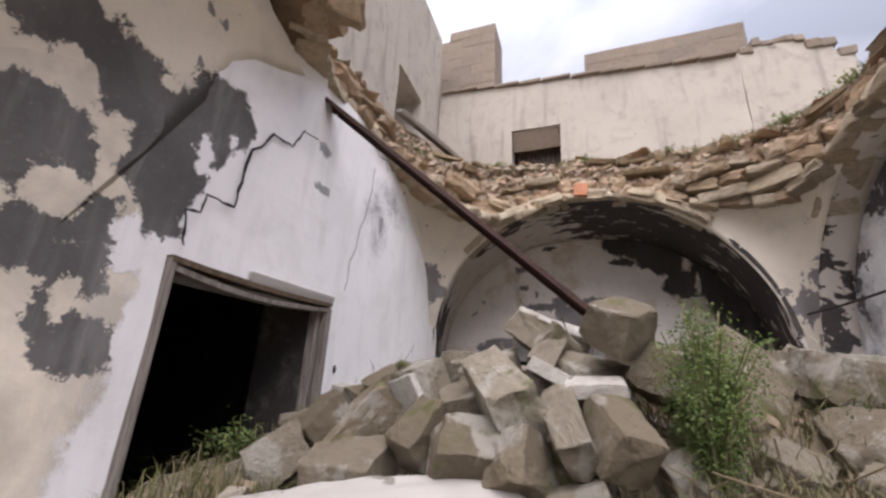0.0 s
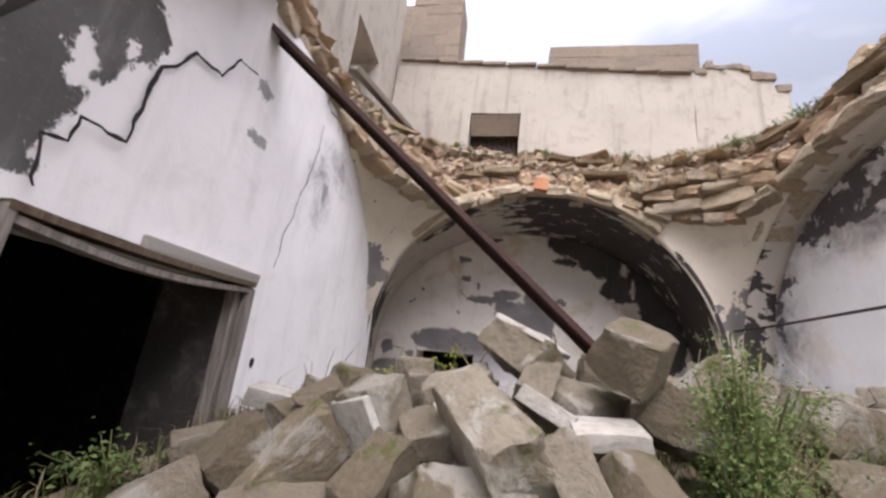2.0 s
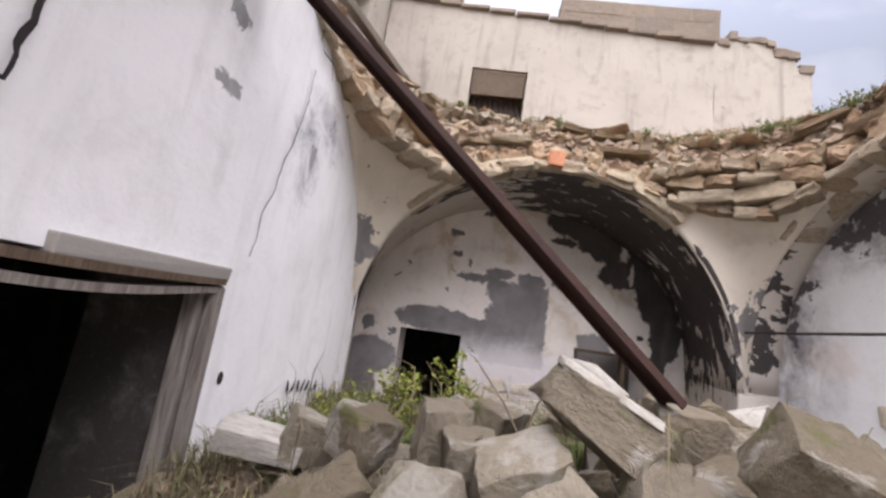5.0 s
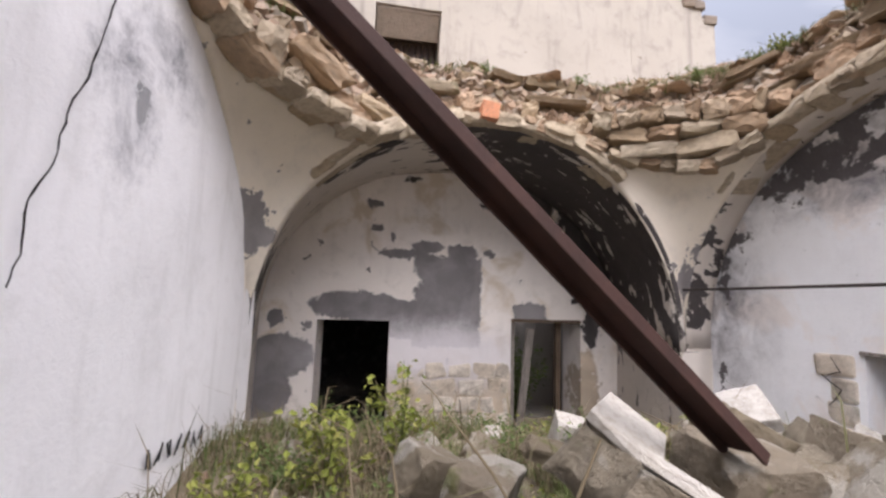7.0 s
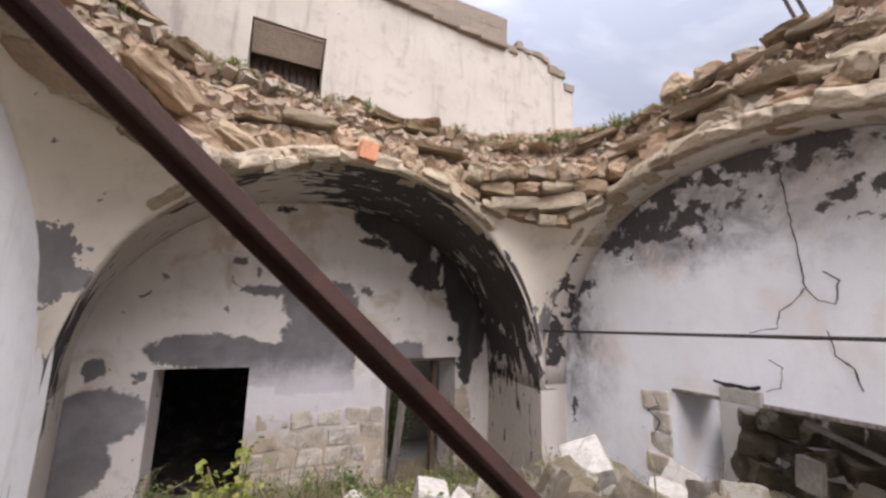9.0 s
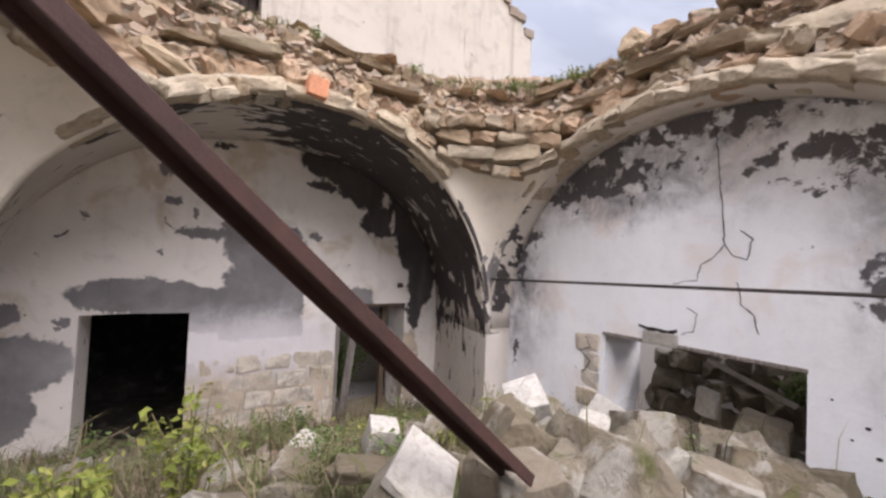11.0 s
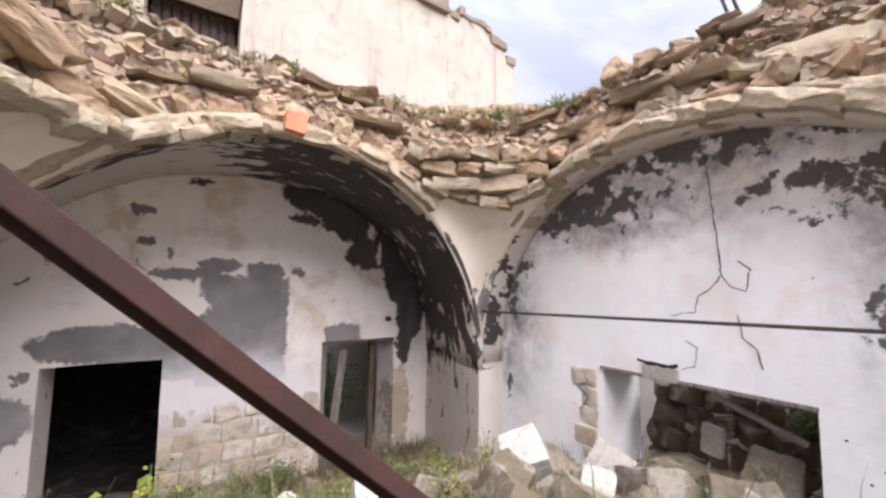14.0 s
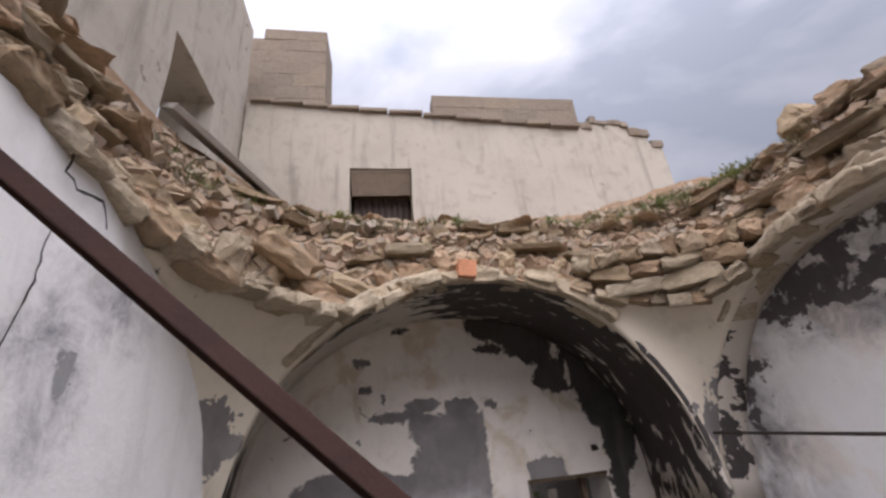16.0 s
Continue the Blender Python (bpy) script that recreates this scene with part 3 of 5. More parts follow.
def build_side_walls():
    # west wall with the doorway
    y0, y1, zt = 3.17, 4.38, 2.19
    us, vs = spread(1.9, 6.6, 34, y0, y1), spread(-0.2, 3.85, 26, zt)

    def hole(u, v):
        return y0 < u < y1 and v < zt
    bm = panel(us, vs, lambda u, v: wob((XW, u, v), 0.02), lambda u, v: (XW - 0.55, u, v), hole)
    structure(part("wall_west", bm, WHITE_W), "white limewashed side wall, cracked and flaking, with a doorway", "wall")
    # east wall with the low window
    y0, y1, za, zb = 4.21, 5.54, 0.55, 2.05
    us, vs = spread(1.4, 7.1, 38, y0, y1), spread(-0.2, 4.0, 26, za, zb)

    def hole_e(u, v):
        return y0 < u < y1 and za < v < zb
    bm = panel(us, vs, lambda u, v: wob((XE, u, v), 0.015), lambda u, v: (XE + 0.55, u, v), hole_e)
    structure(part("wall_east", bm, WHITE_E), "bluish white limewashed wall with soot stains and cracks", "wall")
    # shallow arch over the east wall
    ang = spread(0, 180, 36)

    def at(a, x, grow=0.0):
        c, s_ = math.cos(radians(a)), math.sin(radians(a))
        return Vector((x, E_MID + (1.88 + grow) * (abs(c) ** 0.93) * (1 if c > 0 else -1), SPRING + (1.87 + grow) * (abs(s_) ** 0.93)))
    xs = spread(E_FRONT, XE + 0.03, 3)
    bm = panel(ang, xs, lambda a, x: wob(at(a, x), 0.02), lambda a, x: at(a, x, 0.05))
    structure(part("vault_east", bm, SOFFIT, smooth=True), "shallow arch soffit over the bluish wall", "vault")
    for name, y in (("alcove_wall_3", E_MID + 1.88), ("alcove_wall_4", E_MID - 2.23)):
        bm = bmesh.new()
        box(bm, (E_FRONT - 0.01, y, -0.2), (XE + 0.02, y + 0.35, SPRING))
        structure(part(name, bm, SOFFIT), "side of the shallow arched recess", "wall")
    # plain walls that close the room behind the way in
    bm = bmesh.new()
    box(bm, (-1.75, -0.75, -0.25), (3.6, -0.35, 0.9))
    structure(part("wall_south", bm, PLASTER_GREY), "plain old plaster wall closing the room", "wall")
    bm = bmesh.new()
    box(bm, (-1.63, -0.35, -0.25), (-1.15, 1.9, 1.9))
    structure(part("wall_southwest", bm, PLASTER_GREY), "plain old plaster side wall", "wall")
    bm = bmesh.new()
    box(bm, (3.05, -0.35, -0.25), (3.58, 1.4, 1.9))
    structure(part("wall_southeast", bm, PLASTER_GREY), "plain old plaster side wall", "wall")


def web(name, a, b, z1, bow, ragged, label, outward):
    """The hollow web of a groin vault between two arches, from the pier up to its broken edge."""
    us, vs = spread(0, 1, 14), spread(0, 1, 30)

    def top(u):
        return z1 + ragged * (noise.noise(Vector((u * 4.0, z1, 3.1))) + 0.5 * noise.noise(Vector((u * 11.0, z1, 7.7))))

    def at(u, v, out=0.0):
        z = top(u) * v if v > 0.999 else z1 * v
        z = min(z, top(u))
        pa, pb = Vector((*a(z), z)), Vector((*b(z), z))
        span = (pb - pa).length
        p = pa.lerp(pb, u)
        p += Vector((*outward, 0)) * (bow * span * 4 * u * (1 - u) + out)
        p.z += out * 0.6
        return p
    bm = panel(us, vs, lambda u, v: wob(at(u, v), 0.02, 1.5), lambda u, v: at(u, v, 0.16))
    structure(part(name, bm, WEB, smooth=True), label, "vault")


def build_webs():
    web("vault_web_northwest", lambda z: (XW, W_MID + w_arch(z)), lambda z: (N_MID - n_arch(z), N_FRONT), 3.66, 0.10, 0.07,
        "cream plastered vault web rising from the corner to a broken edge", (-0.7, 0.7))
    web("vault_web_northeast", lambda z: (N_MID + n_arch(z), N_FRONT), lambda z: (E_FRONT, E_MID + w_arch(z)), 3.60, 0.08, 0.05,
        "cream plastered vault web over the corner pier", (0.7, 0.7))
    web("vault_web_southwest", lambda z: (XW, W_MID - min(1.95, 1.76 - 0.465 * (z - 2.13) - 1.2 * max(0.0, z - 3.42))), lambda z: (N_MID - n_arch(z) + 0.05, S_FRONT - 0.5), 3.70, 0.10, 0.06,
        "cream vault web with large dark flaked patches", (-0.7, -0.7))
    web("vault_web_southeast", lambda z: (E_FRONT, E_MID - w_arch(z)), lambda z: (N_MID + n_arch(z), S_FRONT), 3.2, 0.08, 0.08,
        "cream plastered vault web over the corner", (0.7, -0.7))


# inner break of the vault, walked from the west wall round to the east wall
BREAK = [(-0.45, 3.2, 3.80), (-1.0, 3.75, 3.84), (-1.18, 4.35, 3.88), (-1.10, 5.0, 3.80), (-0.76, 5.6, 3.52), (-0.22, 6.2, 3.46), (0.2, 6.46, 3.72),
         (0.75, 6.5, 3.86), (1.4, 6.49, 3.76), (2.0, 6.36, 3.50), (2.45, 6.05, 3.40), (2.68, 5.75, 3.62), (2.75, 5.0, 3.84), (2.75, 4.3, 3.74), (2.75, 3.6, 3.50), (2.75, 3.0, 3.2)]
CREST = [(-0.7, 2.9, 4.25), (-1.3, 3.6, 4.35), (-1.55, 4.3, 4.45), (-1.55, 5.0, 4.5), (-1.35, 5.9, 4.45), (-0.6, 6.75, 4.4), (0.1, 6.85, 4.45),
         (0.75, 6.9, 4.45), (1.45, 6.9, 4.45), (2.2, 6.85, 4.4), (2.85, 6.5, 4.4), (3.1, 5.9, 4.42), (3.12, 5.0, 4.46), (3.15, 4.3, 4.55), (3.2, 3.6, 4.5), (3.2, 3.0, 4.4)]
BACKS = [(-2.0, 2.2, 4.5), (-1.95, 3.4, 4.75), (-1.85, 4.4, 4.95), (-1.8, 5.2, 5.1), (-1.75, 6.6, 5.3), (-1.4, 8.1, 5.55), (-0.5, 8.1, 5.2),
         (0.7, 8.1, 5.1), (1.6, 8.1, 5.1), (2.9, 8.1, 5.25), (4.0, 7.9, 5.5), (4.3, 6.3, 4.9), (4.3, 5.2, 4.6), (4.3, 4.3, 4.7), (4.3, 3.4, 4.6), (4.3, 2.6, 4.4)]


def along(line, s):
    """A point on a broken line, s from 0 to 1 by its corners."""
    k = min(int(s * (len(line) - 1)), len(line) - 2)
    f = s * (len(line) - 1) - k
    f = f * f * (3 - 2 * f) * 0.4 + f * 0.6
    return Vector(line[k]).lerp(Vector(line[k + 1]), f)


def rim_point(s, v):
    """v 0..1 climbs the broken face, 1..2 goes back over the top."""
    a, b, c = along(BREAK, s), along(CREST, s), along(BACKS, s)
    if v <= 1:
        p = a.lerp(b, v)
        layer = math.sin(v * 15.0 + 2.0 * noise.noise(Vector((s * 9, v, 0)))) * 0.035
        out = (b - a)
        out.z = 0
        p += out.normalized() * (0.07 + layer)
        p += Vector(noise.noise_vector(p * 3.3)) * 0.05 + Vector(noise.noise_vector(p * 9.0)) * 0.025
        return p
    p = b.lerp(c, v - 1)
    return p + Vector((0, 0, 0.07 * noise.noise(p * 2.1) + 0.04 * noise.noise(p * 6.0)))


def build_rim():
    us, vs = spread(0, 1, 190), spread(0, 2, 26)
    bm = panel(us, vs, rim_point, lambda s, v: along(BACKS, s) + Vector((0, 0, -1.0 + 0.2 * v)))
    rim = structure(part("vault_rim", bm, FILL), "broken edge of the collapsed vault, earth and rubble fill", "vault")
    return rim


def build_upper_walls():
    # north upper wall with its small window
    wx0, wx1, wz0, wz1 = -0.365, 0.455, 5.0, 5.91
    us, vs = spread(-1.75, 3.1, 30, wx0, wx1), spread(4.6, 6.9, 14, wz0, wz1)

    def top(u, v):
        k = (v - 4.6) / 2.3
        return 4.6 + k * ((6.97 - 0.075 * (u + 1.7)) - 4.6) if v > wz1 else v
    bm = panel(us, vs, lambda u, v: wob((u, 7.96, top(u, v)), 0.02), lambda u, v: (u, 8.4, top(u, v)),
               lambda u, v: wx0 < u < wx1 and wz0 < v < wz1)
    structure(part("wall_upper_north", bm, UPPER), "weathered cream upper storey wall with a small window", "wall")
    # cornice of thin stones along its top
    cornice = thing("cornice", "dark weathered stone coping along the upper wall", "coping")
    tagged(cornice, kind="structure")
    rng = random.Random(31)
    x = -1.7
    while x < 3.0:
        w = rng.uniform(0.28, 0.5)
        z = 6.975 - 0.075 * (x + 1.7 + w / 2)
        part("coping_stone", worn_box((x, 7.90 + rng.uniform(-0.01, 0.02), z), (x + w - 0.012, 8.42, z + rng.uniform(0.05, 0.08)), 0.012, 0.012, x), TUFF, cornice)
        x += w
    # lower jagged stretch beyond the corner
    us, vs = spread(3.12, 4.52, 54), spread(4.6, 6.7, 10)

    def jag(u, v):
        k = (v - 4.6) / 2.1
        t = 6.70 + 0.16 * mass((u - 3.2) / 0.3) - 0.16 * max(0.0, u - 3.6) - (0.14 if u > 4.05 else 0.0) - (0.14 if u > 4.3 else 0.0)
        t += 0.10 * noise.noise(Vector((round(u * 7) * 1.7, 0, 2)))
        return 4.6 + k * (t - 4.6)
    bm = panel(us, vs, lambda u, v: (u, 8.0 + 0.06 * (u - 3.1), jag(u, v)), lambda u, v: (u, 8.5 + 0.06 * (u - 3.1), jag(u, v)))
    ragged = structure(part("wall_upper_northeast", bm, UPPER), "ragged broken end of the cream upper wall", "wall")
    u = 3.14
    while u < 4.45:
        w, z = rng.uniform(0.09, 0.2), jag(u + 0.07, 6.7)
        part("capping_stone", worn_box((u, 7.97 + 0.06 * (u - 3.1), z - 0.05), (u + w, 8.5, z + rng.uniform(0.02, 0.11)), 0.02, 0.03, u * 3), TUFF, ragged)
        u += w
    # west upper wall with a deep doorway
    y0, y1, zt = 6.28, 7.2, 6.26
    us, vs = spread(2.6, 8.0, 34, y0, y1), spread(4.2, 8.4, 22, zt)
    bm = panel(us, vs, lambda u, v: wob((-1.78, u, v), 0.02), lambda u, v: (-2.35, u, v), lambda u, v: y0 < u < y1 and v < zt)
    structure(part("wall_upper_west", bm, UPPER), "tall white upper storey wall with a deep doorway", "wall")
    bm = bmesh.new()
    box(bm, (-3.9, 5.4, 4.2), (-3.8, 8.0, 8.0))
    box(bm, (-3.8, 5.4, 6.9), (-2.36, 8.0, 7.0))
    structure(part("wall_upper_room", bm, PLASTER_GREY), "grey plaster inside the upper room", "wall")


build_ground()
build_end_wall()
build_side_walls()
build_webs()
rim = build_rim()
build_upper_walls()


# ---- rooms behind the openings ----
def closed_room(name, lo, hi, open_side, material, label):
    """A plain dark room behind an opening: walls, floor and roof, open on the side of the doorway."""
    bm = bmesh.new()
    t = 0.12
    x0, y0, z0 = lo
    x1, y1, z1 = hi
    sides = {"floor": ((x0, y0, z0 - t), (x1, y1, z0)), "roof": ((x0, y0, z1), (x1, y1, z1 + t)), "-x": ((x0 - t, y0, z0), (x0, y1, z1)), "+x": ((x1, y0, z0), (x1 + t, y1, z1)),
             "-y": ((x0, y0 - t, z0), (x1, y0, z1)), "+y": ((x0, y1, z0), (x1, y1 + t, z1))}
    for side, (a, b) in sides.items():
        if side not in open_side:
            box(bm, a, b)
    structure(part(name, bm, material), label, "room")


# the DARKROOM boxes carry their darkness in the wall colour
closed_room("room_west", (-4.2, 2.2, 0.2), (XW - 0.55, 5.4, 2.9), ("+x",), DARKROOM, "dark room seen through the side doorway, its shade put into the colour")
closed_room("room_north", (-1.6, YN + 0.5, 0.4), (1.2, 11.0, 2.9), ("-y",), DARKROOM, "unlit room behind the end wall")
closed_room("yard_north", (1.3, YN + 0.5, 0.3), (3.2, 10.6, 2.6), ("-y", "roof"), PLASTER_GREY, "small open yard behind the end wall")
closed_room("recess_east", (XE + 0.55, 4.0, 0.4), (XE + 1.9, 5.8, 2.4), ("-x", "roof"), PLASTER_GREY, "rubble filled recess behind the low window")
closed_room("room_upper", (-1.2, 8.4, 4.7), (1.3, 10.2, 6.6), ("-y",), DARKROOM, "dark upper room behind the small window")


# ---- door and window joinery ----
def build_west_door():
    d = thing("door_frame", "weathered grey timber door frame with a sagging lintel board", "door frame", at=(XW, 3.8, 0))
    y0, y1, zt = 3.17, 4.38, 2.19

    def put(name, bm, mat, label=""):
        ob = part(name, bm, mat, d, label)
        ob.matrix_parent_inverse = Matrix.Translation((-XW, -3.8, 0))
    put("jamb", worn_box((XW - 0.05, y0 - 0.005, 0.9), (XW + 0.022, y0 + 0.028, zt - 0.002), 0.006, 0.006, 1), TIMBER)
    put("jamb", worn_box((XW - 0.10, y1 - 0.065, 0.9), (XW - 0.035, y1 - 0.004, zt - 0.03), 0.008, 0.012, 2), TIMBER, "wide warped jamb board")
    put("jamb", worn_box((XW - 0.03, y1 - 0.030, 0.9), (XW + 0.022, y1 + 0.012, zt - 0.03), 0.006, 0.008, 5), TIMBER)
    for k, (drop, lift, mat) in enumerate(((0.055, 0.022, TIMBER), (0.02, -0.01, TIMBER_DARK))):
        bm = bmesh.new()
        ring = []
        for i in range(17):
            f = i / 16
            y = y0 + (y1 - y0) * f
            z = zt - 0.03 - lift - drop * math.sin(f * math.pi) * (1.0 - 0.35 * f)
            ring.append([bm.verts.new((x, y, z + dz)) for x, dz in ((XW - 0.06, 0.0), (XW + 0.015 + 0.012 * k, 0.0), (XW + 0.015 + 0.012 * k, 0.028), (XW - 0.06, 0.028))])
        for a, b in zip(ring, ring[1:]):
            for q in range(4):
                bm.faces.new([a[q], a[(q + 1) % 4], b[(q + 1) % 4], b[q]])
        bm.faces.new(ring[0])
        bm.faces.new(list(reversed(ring[-1])))
        put("lintel_board", bm, mat, "sagging lintel board")
    put("lintel", worn_box((XW - 0.3, y0 + 0.45, zt - 0.005), (XW + 0.020, y1 + 0.03, zt + 0.06), 0.008, 0.03, 9), PLASTER_GREY, "exposed grey cement lintel")
    # added sheet over the wall reveal, its dark colour standing for shade
    put("lining", worn_box((XW - 0.56, y1 - 0.03, 0.9), (XW - 0.105, y1 + 0.002, zt - 0.005), 0.004, 0.003, 11), DARKROOM, "added dark lining of the doorway, coloured as shade")


def build_end_doors():
    d = thing("end_door_frame", "narrow brown timber frame in the far doorway", "door frame", at=(1.9, YN, 0))

    def put(name, bm, mat):
        ob = part(name, bm, mat, d)
        ob.matrix_parent_inverse = Matrix.Translation((-1.9, -YN, 0))
    put("post", worn_box((2.10, YN + 0.14, 0.4), (2.16, YN + 0.22, 2.04), 0.006, 0.006, 3), TIMBER_DARK)
    put("post", worn_box((1.47, YN + 0.05, 0.4), (1.52, YN + 0.13, 2.04), 0.006, 0.01, 4), TIMBER)
    put("head", worn_box((1.46, YN + 0.0, 2.02), (2.36, YN + 0.20, 2.058), 0.006, 0.006, 5), TIMBER_DARK)
    m = Matrix.Translation((1.56, YN + 0.16, 0.5)) @ Euler((0.03, 0.10, 0)).to_matrix().to_4x4()
    put("leaning_board", worn_box((0, 0, 0), (0.10, 0.03, 1.45), 0.006, 0.006, 6, m), TIMBER)


def build_upper_window():
    w = thing("window_1", "small upper window with rotten lintel boards and a dark curtain", "window", at=(0.05, 8.1, 5.0))
    tagged(w, kind="structure")

    def put(name, bm, mat, label=""):
        ob = part(name, bm, mat, w, label)
        ob.matrix_parent_inverse = Matrix.Translation((-0.05, -8.1, -5.0))
    for k in range(3):
        put("lintel_board", worn_box((-0.36, 7.99 + 0.13 * k, 5.86 - 0.085 * k), (0.45, 8.10 + 0.13 * k, 5.90 - 0.085 * k), 0.008, 0.012, k), TUFF)
    put("frame", worn_box((-0.36, 8.30, 5.60), (0.45, 8.36, 5.66), 0.006, 0.0, 0), TIMBER_DARK)
    for k in range(9):
        x = -0.30 + 0.085 * k
        put("curtain_strip", tube([(x, 8.33, 5.62), (x + 0.012, 8.32, 5.4), (x - 0.006, 8.33, 5.1)], 0.046, 8), CURTAIN)


build_west_door()
build_end_doors()
build_upper_window()
ob = part("sloping_lintel", worn_box((-0.355, -0.02, -0.16), (0.445, 0.02, 0.17), 0.010, 0.012, 6, Matrix.Translation((0.0, 8.075, 5.725)) @ Euler((radians(24), 0, 0)).to_matrix().to_4x4()), TUFF)
tagged(ob, "sloping beige plastered lintel over the upper window", "lintel")


# ---- roofs above ----
def block_wall(name, label, x0, x1, y, depth, z0, z1, course, length, slope=0.0, seed=1):
    """A low wall of tuff blocks in courses."""
    t = thing(name, label, "parapet" if z1 - z0 < 1.3 else "chimney", at=((x0 + x1) / 2, y, z0))
    rng = random.Random(seed)
    z, row = z0, 0
    while z < z1 - 0.02:
        x = x0 - (length * 0.5 if row % 2 else 0.0)
        while x < x1:
            a, b = max(x, x0), min(x + length, x1)
            h = min(course, z1 - z)
            edge = slope * max(0.0, (x0 + 0.75) - (a + b) / 2)
            if b - a > 0.06 and z + 0.5 * h < z1 - edge:
                bm = worn_box((a, y + rng.uniform(-0.003, 0.005), z), (b, y + depth, z + h), 0.004, 0.008, rng.random() * 50)
                ob = part("tuff_block", bm, TUFF, t)
                ob.matrix_parent_inverse = Matrix.Translation((-(x0 + x1) / 2, -y, -z0))
            x += length
        z, row = z + course, row + 1
    return t


block_wall("parapet", "low brown tuff parapet on the roof of the upper storey", 0.96, 3.56, 8.62, 0.3, 6.85, 7.86, 0.25, 0.62, seed=3)
block_wall("chimney_stack", "broad chimney stack of brown tuff blocks on the roof", -2.35, -0.80, 8.55, 0.75, 6.85, 9.16, 0.26, 0.52, slope=0.42, seed=7)
bm = bmesh.new()
box(bm, (-2.4, 8.4, 6.75), (4.0, 11.0, 6.86))
structure(part("roof_slab", bm, PLASTER_GREY), "flat roof of the upper storey", "roof")


# ---- fallen steel beam, tie rod, cable ----
def build_beam():
    a, b = Vector((-1.24, 4.037, 3.811)), Vector((0.81, 4.256, 1.975))
    d = b - a
    m = Matrix.Translation(a) @ d.to_track_quat("X", "Z").to_matrix().to_4x4() @ Euler((-0.178, 0, 0)).to_matrix().to_4x4()
    beam = thing("steel_beam", "long rusted steel channel leaning from the wall top onto the rubble", "beam")
    beam.matrix_world = m
    part("web", worn_box((0, -0.050, 0.004), (d.length, 0.050, 0.014), 0.003, 0.002, 3), RUST, beam)
    for y in (-0.053, 0.043):
        part("flange", worn_box((0, y, -0.018), (d.length, y + 0.010, 0.015), 0.003, 0.002, 5), RUST, beam)


def build_rod():
    ob = part("tie_rod", tube([(2.56, 7.15, 2.44), (2.70, 6.2, 2.46), (2.75, 5.0, 2.49), (2.78, 3.4, 2.53), (2.78, 2.5, 2.55)], 0.011, 8), IRON)
    tagged(ob, "thin straight iron tie rod spanning in front of the wall", "tie rod")


def build_cable():
    c = thing("cable", "steel cable with a turnbuckle fixed to the broken wall top", "cable", at=(3.3, 4.52, 4.5))

    def put(name, bm):
        ob = part(name, bm, RUST, c)
        ob.matrix_parent_inverse = Matrix.Translation((-3.3, -4.52, -4.5))
    a, d = Vector((3.3, 4.52, 4.5)), Vector((0.21, 0.19, 0.63))
    put("wire", tube([a + d * k for k in (1.0, 2.0, 4.0, 7.5)], 0.015, 8))
    side = d.cross(Vector((0.6, 0.1, -0.5))).normalized() * 0.03
    for s in (-1, 1):
        put("turnbuckle_bar", tube([a + d * 0.0 + side * s, a + d * 1.0 + side * s], 0.012, 6))
    put("eye", tube([a + d * 1.02 - side * 1.3, a + d * 1.02 + side * 1.3], 0.014, 6))


build_beam()
build_rod()
build_cable()
bracket = thing("wall_bracket", "small rusty iron bracket stuck in the end wall", "bracket", at=(2.265, YN, 2.29))
ob = part("plate", worn_box((-0.035, -0.012, -0.03), (0.035, 0.05, 0.03), 0.006), IRON, bracket)
ob = part("spike", tube([(0, 0.02, 0), (0.02, -0.06, -0.005)], 0.012), IRON, bracket)


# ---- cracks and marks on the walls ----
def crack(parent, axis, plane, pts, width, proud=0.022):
    """A ragged crack: a thin dark sliver along its line on a wall, the shade inside put in as colour."""
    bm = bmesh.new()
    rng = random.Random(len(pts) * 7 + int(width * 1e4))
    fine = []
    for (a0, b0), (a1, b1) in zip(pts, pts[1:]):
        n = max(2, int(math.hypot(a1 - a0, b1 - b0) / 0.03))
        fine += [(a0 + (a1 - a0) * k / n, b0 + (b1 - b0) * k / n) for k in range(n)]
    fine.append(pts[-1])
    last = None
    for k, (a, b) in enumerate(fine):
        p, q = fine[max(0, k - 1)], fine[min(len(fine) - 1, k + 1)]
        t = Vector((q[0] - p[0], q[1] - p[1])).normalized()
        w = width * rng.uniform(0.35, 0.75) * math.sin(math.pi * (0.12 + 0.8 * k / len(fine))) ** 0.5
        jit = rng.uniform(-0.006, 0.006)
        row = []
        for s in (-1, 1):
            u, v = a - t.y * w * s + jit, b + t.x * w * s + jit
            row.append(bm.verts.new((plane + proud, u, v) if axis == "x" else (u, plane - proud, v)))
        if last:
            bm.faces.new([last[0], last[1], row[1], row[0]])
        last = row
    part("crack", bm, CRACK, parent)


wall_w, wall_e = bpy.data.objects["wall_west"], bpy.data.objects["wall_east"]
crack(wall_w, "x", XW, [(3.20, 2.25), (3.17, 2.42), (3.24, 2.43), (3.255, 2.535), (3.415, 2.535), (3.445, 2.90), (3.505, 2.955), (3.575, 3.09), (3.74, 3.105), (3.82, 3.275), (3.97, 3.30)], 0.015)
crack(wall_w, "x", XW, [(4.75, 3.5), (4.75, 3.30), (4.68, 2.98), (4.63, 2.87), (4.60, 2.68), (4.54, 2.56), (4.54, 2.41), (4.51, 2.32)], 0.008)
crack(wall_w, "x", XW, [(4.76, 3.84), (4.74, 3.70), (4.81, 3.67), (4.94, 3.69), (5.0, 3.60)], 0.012)
